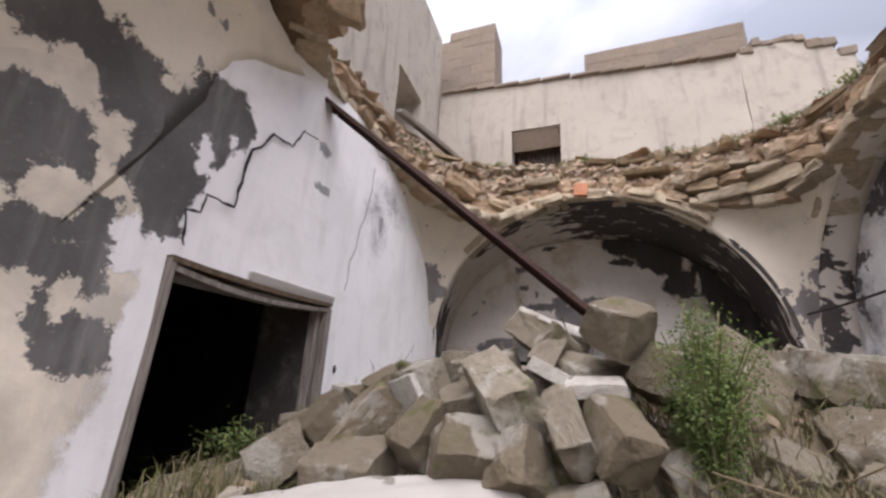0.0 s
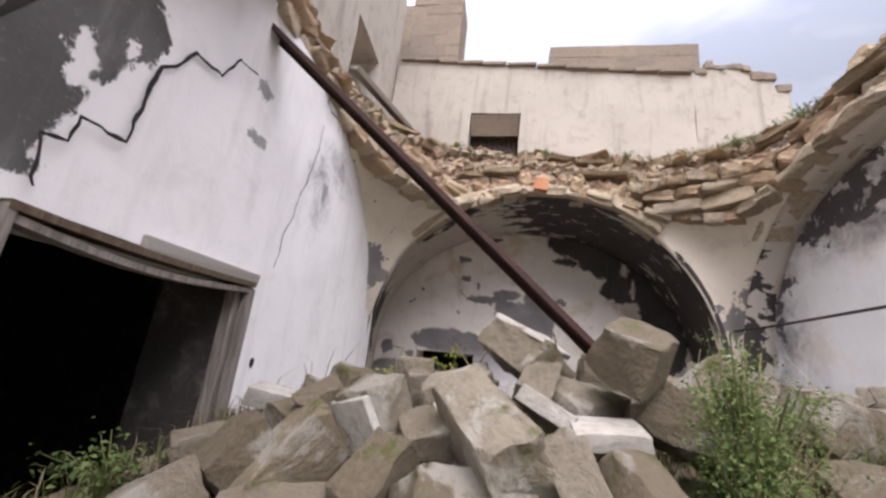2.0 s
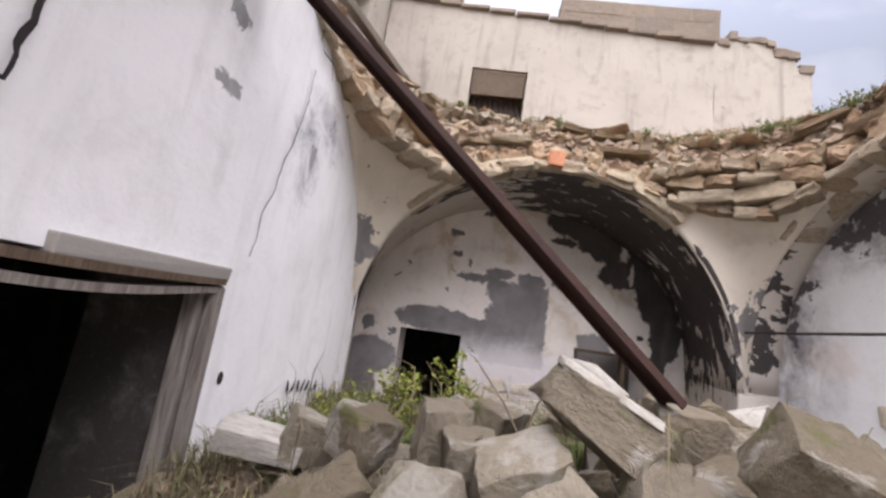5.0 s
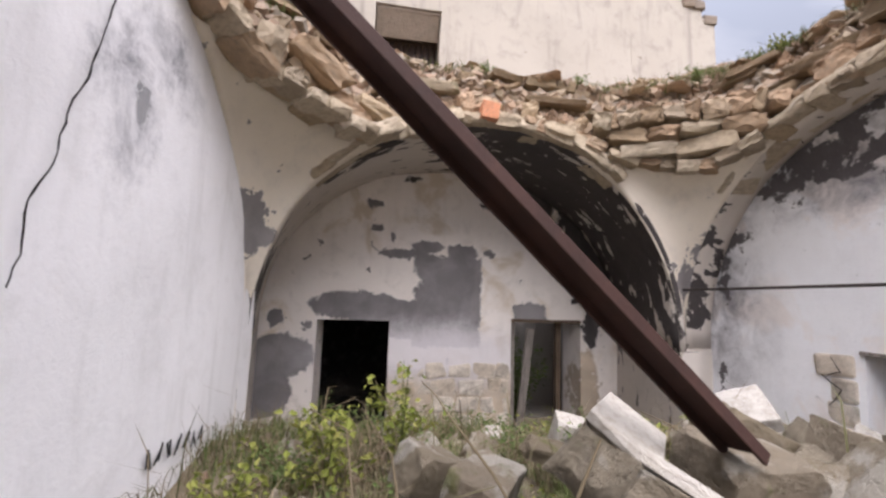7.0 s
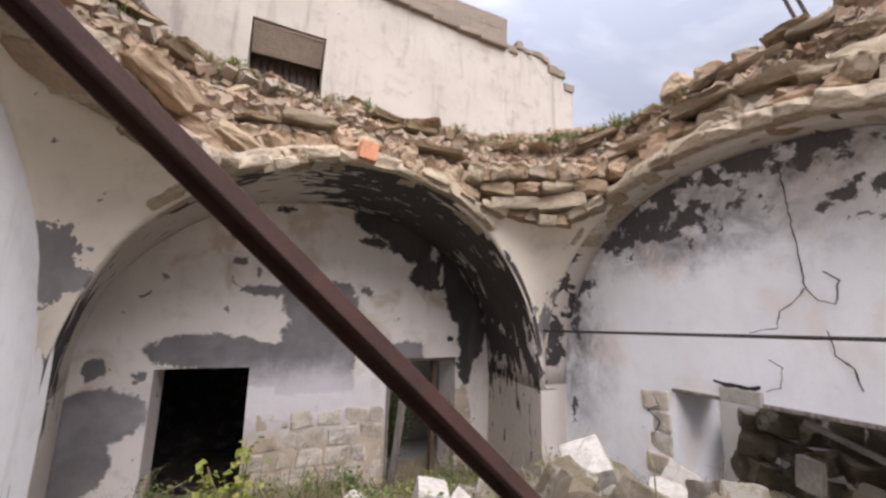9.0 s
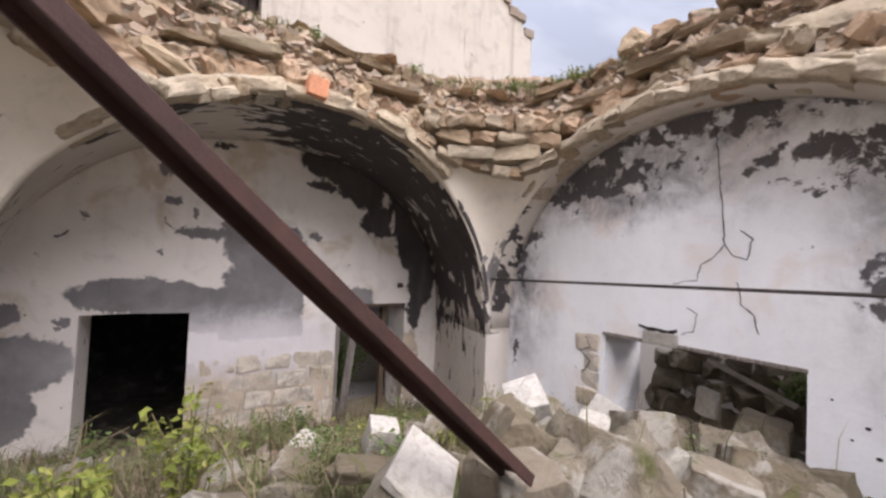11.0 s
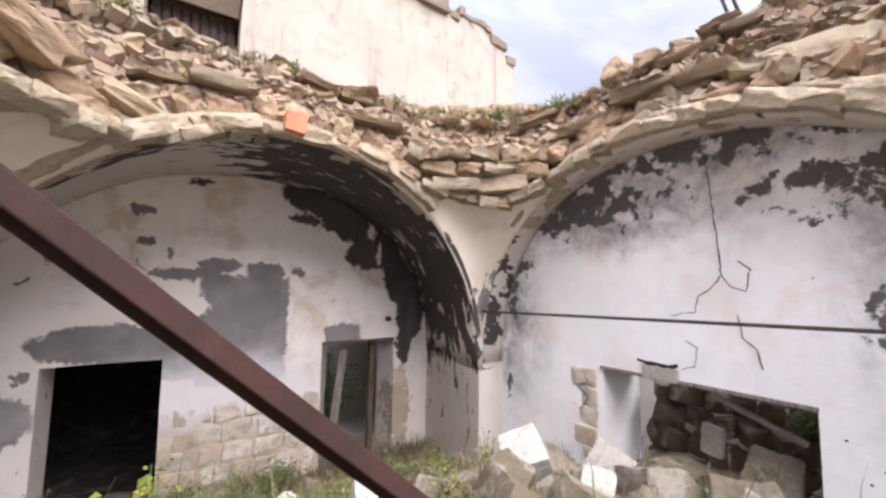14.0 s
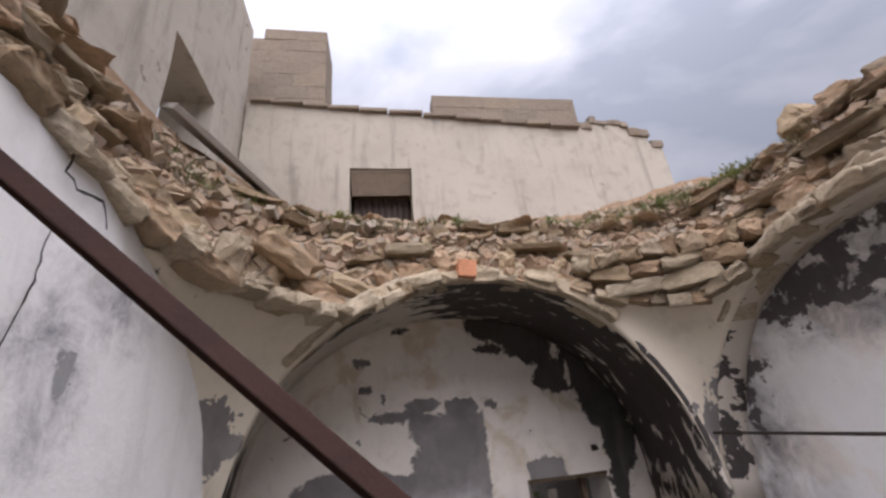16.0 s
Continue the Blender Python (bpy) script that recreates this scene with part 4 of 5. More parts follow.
crack(wall_e, "x", XE, [(4.69, 3.62), (4.65, 3.10), (4.63, 2.80), (4.65, 2.75), (4.77, 2.65), (4.80, 2.55), (4.96, 2.51)], 0.007, -0.02)
crack(wall_e, "x", XE, [(4.63, 2.80), (4.58, 2.72), (4.50, 2.69), (4.47, 2.83), (4.54, 2.89)], 0.007, -0.02)
crack(wall_e, "x", XE, [(4.55, 2.54), (4.53, 2.40), (4.46, 2.34), (4.44, 2.23)], 0.008, -0.02)
crack(wall_e, "x", XE, [(4.87, 2.35), (4.79, 2.30), (4.82, 2.18), (4.90, 2.15)], 0.006, -0.02)
crack(wall_e, "x", XE, [(5.22, 2.165), (5.14, 2.145), (5.0, 2.15), (4.92, 2.16)], 0.024, -0.02)
crack(wall_e, "x", XE, [(5.72, 2.0), (5.66, 1.9), (5.78, 1.86), (5.66, 1.78), (5.74, 1.66)], 0.008, -0.02)


def strokes(parent):
    """Painted scrawl on the white wall, too worn to read."""
    rng = random.Random(12)
    for k in range(7):
        bm = bmesh.new()
        y, z = 5.27 + 0.085 * k, 1.60 - 0.012 * k
        for s in range(2):
            a = rng.uniform(-0.8, 0.8)
            m = Matrix.Translation((XW + 0.024, y + 0.02 * s, z + rng.uniform(-0.015, 0.015))) @ Euler((a, 0, 0)).to_matrix().to_4x4()
            box(bm, (-0.001, -0.008, -0.038), (0.001, 0.008, 0.038), m)
        part("painted_mark", bm, BLACK, parent)
    # hole: a flattened ball on the wall, its shaded inside given by dark colour
    bm = bmesh.new()
    bmesh.ops.create_uvsphere(bm, u_segments=10, v_segments=6, radius=0.03, matrix=Matrix.Translation((XW + 0.004, 4.54, 1.75)) @ Matrix.Diagonal((0.4, 0.55, 1.0, 1)))
    part("hole", bm, CRACK, parent)


strokes(wall_w)
# small holes, likewise dark balls coloured as the shade within
for k, (y, z) in enumerate(((4.10, 1.92), (3.96, 1.81), (3.88, 1.90), (4.02, 1.73), (3.92, 1.67))):
    bm = bmesh.new()
    bmesh.ops.create_uvsphere(bm, u_segments=8, v_segments=6, radius=0.009 + 0.004 * (k % 3), matrix=Matrix.Translation((XE - 0.004, y, z)) @ Matrix.Diagonal((0.5, 1.2, 0.8, 1)))
    part("hole", bm, CRACK, wall_e)

# bare masonry where the plaster is gone, low on the end wall
wall_n = bpy.data.objects["wall_north"]
rw = random.Random(41)
z = 0.62
while z < 1.44:
    x, h = 0.03 + rw.uniform(0, 0.08), rw.uniform(0.15, 0.2)
    while x < 1.42:
        w = min(rw.uniform(0.15, 0.34), 1.45 - x)
        if w > 0.08 and rw.random() > (0.4 if z > 1.3 else 0.06):
            part("wall_stone", worn_box((x, YN - 0.012 + rw.uniform(-0.006, 0.006), z), (x + w - rw.uniform(0.006, 0.02), YN + 0.1, z + h - rw.uniform(0.004, 0.02)), 0.03, 0.045, rw.random() * 40), WALL_STONE, wall_n)
        x += w
    z += h
z = 1.25
while z < 2.0:
    h = rw.uniform(0.12, 0.17)
    part("wall_stone", worn_box((XE - 0.018, 5.58 + rw.uniform(0, 0.02), z), (XE + 0.1, 5.58 + rw.uniform(0.14, 0.27), z + h - 0.012), 0.02, 0.02, rw.random() * 40), WALL_STONE, wall_e)
    z += h


# ---- loose stones ----
rng = random.Random(5)
BLOCKS = [stone_mesh("rubble_block", rng, chips=3, bevel=0.04, slack=0.10, rough=0.06, knock=0.25, worn=True) for _ in range(12)]
for me in BLOCKS:
    me.materials.append(STONE)
PALE = [stone_mesh("pale_block", rng, chips=1, bevel=0.03, slack=0.06, rough=0.02, knock=0.1, worn=True) for _ in range(3)]
for me in PALE:
    me.materials.append(STONE_PALE)


def put_stone(x, y, z, size, turn=(0, 0, 0), pale=False, k=None):
    me = (PALE if pale else BLOCKS)[rng.randrange(3 if pale else 12) if k is None else k]
    ob = new("pale_block" if pale else "rubble_block", me)
    ob.matrix_world = Matrix.LocRotScale((x, y, z), Euler([radians(a) for a in turn]), Vector(size) * 0.92)
    if pale:
        tagged(ob, "broken pale plastered block lying on the rubble", "stone", "pale blocks on the rubble")
    else:
        tagged(ob, "rough grey limestone block with mossy stains on the rubble", "stone", "limestone blocks on the rubble")
    return ob


# the heap in front of the doorway and under the end of the beam
def block(centre, along_, up, size, pale=False, face=None, k=0):
    """A squared block lying with its length along one way and its top towards another; face: a side (axis, sign) that keeps its white plaster."""
    u, w = Vector(along_).normalized(), Vector(up)
    w = (w - u * w.dot(u)).normalized()
    ob = put_stone(0, 0, 0, (1, 1, 1), pale=pale, k=k)
    rot = Matrix((u, w.cross(u), w)).transposed().to_4x4()
    ob.matrix_world = Matrix.Translation(centre) @ rot @ Matrix.Diagonal((*[c / 0.86 for c in size], 1))
    if face:
        axis, sign = face
        lo, hi = [-0.42, -0.42, -0.42], [0.42, 0.42, 0.42]
        lo[axis], hi[axis] = sorted((sign * 0.38, sign * 0.53))
        part("plaster_face", worn_box(lo, hi, 0.02, 0.05, k + 2), STONE_PALE, ob, "white plaster left on one side")
    return ob


block((0.775, 3.62, 1.945), (0.55, 0.80, 0.25), (0.40, -0.10, 0.93), (0.24, 0.19, 0.19), k=0)
block((0.44, 3.91, 1.93), (0.18, -0.27, -0.11), (0.65, 0.05, 0.75), (0.35, 0.19, 0.13), face=(2, 1), k=3)
block((0.345, 3.53, 1.68), (0.19, -0.29, -0.13), (-0.35, -0.45, 0.82), (0.38, 0.17, 0.18), k=5)
block((-0.03, 3.68, 1.68), (0.80, -0.50, 0.20), (-0.20, -0.35, 0.90), (0.17, 0.16, 0.19), face=(1, -1), k=1)
block((0.14, 3.66, 1.61), (0.50, -0.80, -0.30), (-0.10, -0.20, 0.97), (0.20, 0.15, 0.17), face=(1, 1), k=7)
block((-0.28, 3.61, 1.52), (0.42, 0.35, 0.62), (-0.55, -0.55, 0.55), (0.36, 0.20, 0.17), k=4)
block((0.67, 3.53, 1.725), (0.18, 0.02, 0.01), (-0.05, -0.20, 0.97), (0.19, 0.13, 0.05), True, k=1)
block((0.52, 3.61, 1.765), (0.14, -0.10, -0.07), (0.30, 0.10, 0.92), (0.20, 0.07, 0.05), True, k=2)
block((0.49, 3.72, 1.83), (0.30, 0.60, 0.60), (0.20, -0.60, 0.70), (0.15, 0.11, 0.11), k=8)
block((0.27, 3.40, 1.49), (0.80, 0.30, -0.10), (0.05, -0.55, 0.80), (0.25, 0.20, 0.20), k=2)
block((0.44, 3.40, 1.47), (0.30, 0.70, -0.30), (-0.30, -0.40, 0.80), (0.24, 0.14, 0.17), k=6)
block((-0.20, 3.42, 1.38), (0.95, 0.10, 0.10), (-0.10, -0.40, 0.90), (0.28, 0.20, 0.17), k=9)
block((-0.54, 3.42, 1.40), (0.50, 0.60, 0.45), (-0.60, -0.20, 0.75), (0.20, 0.16, 0.17), k=10)
block((-0.42, 3.54, 1.53), (0.30, 0.50, 0.75), (-0.40, -0.70, 0.50), (0.20, 0.15, 0.14), k=11)
block((-0.25, 3.74, 1.68), (0.60, 0.40, 0.40), (-0.30, -0.50, 0.80), (0.17, 0.14, 0.14), k=0)
block((-0.36, 3.78, 1.60), (0.40, 0.80, 0.20), (0.20, -0.40, 0.90), (0.16, 0.13, 0.13), k=5)
block((-0.60, 3.72, 1.46), (0.70, 0.40, 0.30), (-0.30, -0.20, 0.90), (0.20, 0.18, 0.17), k=8)
block((0.05, 3.49, 1.52), (0.40, 0.60, 0.60), (-0.20, -0.60, 0.70), (0.20, 0.14, 0.15), k=3)
block((0.58, 3.42, 1.60), (0.25, -0.60, -0.50), (-0.30, -0.40, 0.80), (0.26, 0.11, 0.13), k=7)
block((0.72, 3.40, 1.58), (0.30, -0.70, -0.40), (0.30, -0.30, 0.90), (0.22, 0.13, 0.15), k=1)
block((0.95, 3.62, 1.75), (0.70, -0.50, -0.30), (0.20, 0.20, 0.90), (0.24, 0.17, 0.16), k=9)
block((0.62, 3.78, 1.74), (0.60, 0.60, 0.10), (0.10, -0.30, 0.90), (0.26, 0.22, 0.20), k=10)
block((0.22, 3.92, 1.72), (0.80, 0.10, 0.20), (-0.10, -0.20, 0.95), (0.26, 0.22, 0.24), k=2)
block((0.50, 4.36, 1.945), (0.27, 0.35, -0.04), (0.49, -0.29, 0.82), (0.39, 0.18, 0.17), face=(2, 1), k=6)
block((0.88, 4.34, 1.865), (0.23, -0.03, -0.02), (0.02, -0.12, 0.99), (0.25, 0.21, 0.20), k=4)
block((1.30, 4.20, 1.80), (0.50, -0.15, -0.55), (-0.55, -0.45, 0.70), (0.34, 0.24, 0.26), k=11)
block((1.60, 4.06, 1.79), (0.75, 0.30, -0.15), (-0.10, -0.20, 0.95), (0.30, 0.24, 0.22), k=0)
block((1.70, 5.10, 1.77), (0.60, -0.50, 0.30), (-0.30, -0.40, 0.85), (0.22, 0.22, 0.22), True, k=0)
block((0.08, 4.02, 1.72), (0.90, 0.10, 0.05), (0.00, -0.15, 0.98), (0.17, 0.17, 0.18), k=1)
put_stone(-0.02, 4.16, 1.76, (0.22, 0.26, 0.26), (4, 3, 12))
put_stone(-0.30, 4.22, 1.70, (0.28, 0.22, 0.24), (10, 12, 60))
put_stone(-0.52, 4.40, 1.60, (0.34, 0.26, 0.2), (6, 20, 30))
put_stone(-0.72, 4.30, 1.60, (0.42, 0.2, 0.10), (6, 8, 12), True)
put_stone(0.22, 4.58, 1.74, (0.28, 0.2, 0.2), (14, 6, 50))
put_stone(0.10, 4.95, 1.66, (0.26, 0.22, 0.2), (4, 20, 20))
put_stone(0.66, 5.02, 1.68, (0.34, 0.16, 0.08), (8, 12, -10))
put_stone(0.90, 5.4, 1.62, (0.2, 0.2, 0.22), (8, 12, -10), True)
put_stone(1.38, 4.42, 1.84, (0.26, 0.25, 0.25), (8, 18, 14))
put_stone(1.20, 4.62, 1.82, (0.26, 0.3, 0.26), (30, 8, 60))
put_stone(1.90, 4.52, 1.78, (0.3, 0.26, 0.24), (12, 20, 70))
put_stone(2.08, 4.12, 1.72, (0.28, 0.32, 0.24), (14, 24, 40))
put_stone(1.44, 5.0, 1.74, (0.28, 0.26, 0.28), (24, 4, 20))
put_stone(2.36, 5.06, 1.56, (0.24, 0.3, 0.34), (24, 30, 20), True)
put_stone(2.25, 3.72, 1.60, (0.3, 0.34, 0.26), (16, 14, 10))
put_stone(2.50, 4.46, 1.58, (0.34, 0.3, 0.26), (6, 30, 50))
put_stone(1.95, 3.45, 1.50, (0.42, 0.34, 0.3), (12, 8, 30))
put_stone(2.02, 5.2, 1.56, (0.32, 0.3, 0.26), (20, 8, 10))
for _ in range(34):
    x, y = rng.uniform(1.0, 2.8), rng.uniform(3.9, 5.5)
    s = rng.uniform(0.13, 0.24)
    put_stone(x, y, ground_height(x, y) + rng.uniform(0.02, 0.14), (s * rng.uniform(0.9, 1.4), s * rng.uniform(0.8, 1.2), s), [rng.uniform(-40, 40), rng.uniform(-40, 40), rng.uniform(0, 360)], rng.random() < 0.05)
for _ in range(40):
    x, y = rng.uniform(-0.75, 1.1), rng.uniform(3.45, 4.3)
    s = rng.uniform(0.07, 0.15)
    put_stone(x, y, ground_height(x, y) + rng.uniform(0.02, 0.10), (s * rng.uniform(0.9, 1.5), s * rng.uniform(0.8, 1.2), s), [rng.uniform(-40, 40), rng.uniform(-40, 40), rng.uniform(0, 360)], rng.random() < 0.05)
# large pale lump at the foot of the climb
bm = bmesh.new()
bmesh.ops.create_icosphere(bm, subdivisions=5, radius=0.5)
for v in bm.verts:
    c = v.co.copy()
    k = max(abs(c.x), abs(c.y) * 0.9, abs(c.z) * 0.9)
    v.co = c * (0.72 + 0.28 * 0.5 / k) + Vector(noise.noise_vector(c * 2.6)) * 0.10 + Vector(noise.noise_vector(c * 7.0)) * 0.06 + Vector(noise.noise_vector(c * 19.0)) * 0.02
ob = part("pale_lump", bm, LUMP, smooth=True)
ob.matrix_world = Matrix.LocRotScale((-0.08, 3.24, 1.185), Euler((radians(8), radians(-6), radians(16))), (1.35, 0.44, 0.40))
tagged(ob, "large rounded lump of fallen white plastered masonry", "masonry lump")
# stones strewn over the rest of the mound
for _ in range(190):
    x, y = rng.uniform(-0.95, 2.9), rng.uniform(3.3, 7.6)
    if (abs(x - 0.05) < 0.42 and 3.0 < y < 4.0) or (x < -0.8 and y < 4.6):
        continue
    if y > 5.3 and rng.random() < 0.2:
        continue
    s = rng.uniform(0.09, 0.22) if y > 4.6 else rng.uniform(0.12, 0.30)
    put_stone(x, y, ground_height(x, y) + 0.22 * s, (s * rng.uniform(0.8, 1.4), s * rng.uniform(0.8, 1.3), s * rng.uniform(0.7, 1.1)),
              [rng.uniform(-35, 35), rng.uniform(-35, 35), rng.uniform(0, 360)], rng.random() < 0.03)
# stones heaped in the low window
for row, (z, n) in enumerate(((1.28, 7), (1.46, 7), (1.64, 6), (1.80, 6), (1.92, 5))):
    for k in range(n):
        y = 4.30 + (k + 0.5 * (row % 2) + rng.uniform(0.05, 0.3)) * 1.16 / n
        s = rng.uniform(0.17, 0.25)
        put_stone(XE + 0.52 + 0.07 * row + rng.uniform(-0.05, 0.05), min(y, 5.42), z, (s, s * rng.uniform(0.9, 1.4), s * 0.85), [rng.uniform(-20, 20), rng.uniform(-20, 20), rng.uniform(0, 360)])
put_stone(XE + 0.30, 4.86, 1.62, (0.10, 0.16, 0.26), (4, 3, 5), True)
put_stone(XE + 0.28, 4.5, 1.52, (0.3, 0.36, 0.3), (4, 3, 5))
ob = part("lath", worn_box((XE + 0.30, 4.32, 1.83), (XE + 0.33, 4.88, 1.865), 0.004, 0, 0, Matrix.Translation((0, 4.6, 1.85)) @ Euler((radians(20), 0, 0)).to_matrix().to_4x4() @ Matrix.Translation((0, -4.6, -1.85))), STONE_PALE)
tagged(ob, "pale wooden lath lying across the stones in the window", "lath")
ob = part("lintel_stone", worn_box((XE - 0.022, 4.93, 2.035), (XE + 0.2, 5.19, 2.135), 0.008, 0.006, 4), STONE_PALE)
tagged(ob, "white painted stone slipped from the window lintel", "stone")
ob = part("window_board", worn_box((XE - 0.015, 4.20, 2.035), (XE + 0.45, 5.55, 2.062), 0.006, 0.006, 4), TIMBER)
tagged(ob, "thin weathered timber lintel over the low window", "lintel")


# ---- masonry of the broken vault edge ----
def build_rim_stones():
    rs = random.Random(9)
    face = [stone_mesh("rim_stone", rs, chips=14, bevel=0.07, slack=0.20, rough=0.10, knock=0.75, worn=True) for _ in range(12)]
    ledge = [stone_mesh("rim_ledge", rs, chips=2, bevel=0.05, slack=0.10, rough=0.07, worn=True) for _ in range(5)]
    for me in ledge:
        me.materials.append(STONE_LEDGE)
    edge = [stone_mesh("edge_stone", rs, chips=2, bevel=0.05, slack=0.08, rough=0.05, knock=0.2, worn=True) for _ in range(6)]
    brick = stone_mesh("orange_brick", rs, chips=0, bevel=0.03, slack=0.03, knock=0.0)
    for me in face:
        me.materials.append(STONE_RIM)
    for me in edge:
        me.materials.append(STONE_EDGE)
    brick.materials.append(ORANGE)

    def frame_at(s, v):
        p = rim_point(s, v)
        t = (along(BREAK, min(1, s + 0.01)) - along(BREAK, max(0, s - 0.01))).normalized()
        n = Vector((0, 0, 1)).cross(t).normalized()
        up = t.cross(-n) if t.cross(-n).z > 0 else t.cross(n)
        return p, Matrix((t, n, up)).transposed()
    steps = [along(BREAK, k / 800) for k in range(801)]
    dist = [0.0]
    for a, b in zip(steps, steps[1:]):
        dist.append(dist[-1] + (b - a).length)

    def s_of(d):
        k = min(range(0, 801, 4), key=lambda i: abs(dist[i] - d))
        return k / 800
    def lay(me, name, d, v, size, inset, tilt):
        s = s_of(d)
        p, rot = frame_at(s, v)
        if name == "rim_ledge":
            t = rot.col[0] * 1.0
            t.z *= 0.35
            t.normalize()
            side = Vector((0, 0, 1)).cross(t).normalized()
            rot = Matrix((t, side, t.cross(side))).transposed()
        n = rot.col[1]
        c = along(CREST, s) - along(BREAK, s)
        if n.x * c.x + n.y * c.y < 0:
            n = -n
        ob = new(name, me)
        m = rot.to_4x4() @ Euler((tilt[0], tilt[1], tilt[2])).to_matrix().to_4x4()
        ob.matrix_world = Matrix.Translation(p + n * inset) @ m @ Matrix.Diagonal((*size, 1))
        ob.parent = rim
    end = dist[-1]
    def arch_point(a, east):
        c, q = math.cos(a), math.sin(a)
        c, q = abs(c) ** 0.93 * (1 if c > 0 else -1), abs(q) ** 0.93
        return Vector((E_FRONT, E_MID + 1.88 * c, SPRING + 1.87 * q)) if east else Vector((N_MID + 1.80 * c, N_FRONT, SPRING + 1.87 * q))
    for east, a0, a1 in ((False, 50, 132), (True, 46, 160)):    # voussoirs along the two arches
        a = radians(a0)
        while a < radians(a1):
            w = rs.uniform(0.14, 0.30)
            p, q = arch_point(a, east), arch_point(a + w / 1.85, east)
            t = (q - p).normalized()
            depth = Vector((1, 0, 0)) if east else Vector((0, 1, 0))
            out = t.cross(depth)
            if out.z < 0:
                out = -out
            h = rs.uniform(0.075, 0.11)
            ob = new("edge_stone", rs.choice(edge))
            m = Matrix((t, depth, t.cross(depth))).transposed().to_4x4() @ Euler((rs.uniform(-0.08, 0.08), rs.uniform(-0.08, 0.08), rs.uniform(-0.08, 0.08))).to_matrix().to_4x4()
            ob.matrix_world = Matrix.Translation((p + q) / 2 + out * (h * 0.5 + 0.012) + depth * rs.uniform(0.03, 0.08)) @ m @ Matrix.Diagonal((w * 1.32, 0.34, h * 1.25, 1))
            ob.parent = rim
            a += w / 1.85
    d = 0.3
    while d < end - 0.2:                      # crumbling first course above
        w = rs.uniform(0.12, 0.30)
        lay(rs.choice(edge if rs.random() < 0.4 else face), "rim_stone", d + w / 2, 0.09, (w * 1.1, 0.26, rs.uniform(0.09, 0.14)), rs.uniform(-0.03, 0.04), (rs.uniform(-0.12, 0.12),) * 3)
        d += w
    for v, lo, hi, hh in ((0.20, 0.13, 0.27, 0.15), (0.36, 0.10, 0.19, 0.14), (0.66, 0.06, 0.15, 0.09), (0.82, 0.07, 0.18, 0.09)):
        d = 0.2 + rs.random() * 0.1
        while d < end - 0.2:
            w = rs.uniform(lo, hi)
            if rs.random() < (0.85 if v < 0.5 else 0.5):
                lay(rs.choice(face), "rim_stone", d + w / 2, v + rs.uniform(-0.05, 0.05), (w, rs.uniform(0.16, 0.26), hh * rs.uniform(0.65, 1.35)), rs.uniform(-0.03, 0.09),
                    (rs.uniform(-0.3, 0.3), rs.uniform(-0.25, 0.25), rs.uniform(-0.5, 0.5)))
            d += w + rs.uniform(0.0, 0.04)
    for v, inset, odds in ((0.53, -0.07, 0.8), (0.92, -0.03, 0.35), (1.04, 0.02, 0.35)):    # flat beds of the old roof, jutting out
        d = 1.2
        while d < end - 1.0:
            w = rs.uniform(0.25, 0.65) if v < 0.6 else rs.uniform(0.16, 0.45)
            if rs.random() < odds * (0.45 if s_of(d) > 0.76 or s_of(d) < 0.3 else 1.0):
                lay(rs.choice(ledge), "rim_ledge", d + w / 2, v + rs.uniform(-0.04, 0.04), (w * 1.15, rs.uniform(0.24, 0.36), rs.uniform(0.05, 0.12)), inset + rs.uniform(-0.03, 0.04),
                    (rs.uniform(-0.1, 0.1), rs.uniform(-0.07, 0.07), rs.uniform(-0.12, 0.12)))
            d += w
    ob = new("orange_brick", brick)
    ob.matrix_world = Matrix.LocRotScale((0.70, 6.43, 3.86), Euler((0, 0.1, 0)), (0.17, 0.2, 0.16))
    ob.parent = rim
    # coursed stones left standing on the corner between the two arches
    for z, f0, f1 in ((3.85, -0.15, 1.15), (3.72, -0.02, 1.0), (3.60, 0.10, 0.90)):
        f = f0
        while f < f1:
            w = rs.uniform(0.19, 0.32) if 3.65 < z < 3.8 else rs.uniform(0.09, 0.16) if z > 3.8 else rs.uniform(0.28, 0.45)
            p = Vector((1.80, 6.42, z)).lerp(Vector((2.62, 5.86, z)), f + w * 0.5) + Vector((0.55, 0.82, 0)) * (3.76 - z) * 0.30
            ob = new("corner_stone", rs.choice(face if z > 3.65 else edge))
            ob.matrix_world = Matrix.LocRotScale(p + Vector((rs.uniform(-0.02, 0.02), rs.uniform(-0.02, 0.02), 0)), Euler((rs.uniform(-0.1, 0.1), rs.uniform(-0.14, 0.14), radians(-34) + rs.uniform(-0.2, 0.2))), (w * 1.1, 0.22, rs.uniform(0.12, 0.16)))
            ob.parent = rim
            f += w
    d = 0.6
    while d < end - 0.3:                      # ragged lowest course over the broken shell
        w = rs.uniform(0.10, 0.26)
        lay(rs.choice(face if rs.random() < 0.5 else edge), "rim_stone", d + w / 2, 0.02, (w * 1.15, 0.24, rs.uniform(0.07, 0.12)), rs.uniform(-0.06, -0.02), (rs.uniform(-0.15, 0.15), rs.uniform(-0.1, 0.1), rs.uniform(-0.15, 0.15)))
        d += w
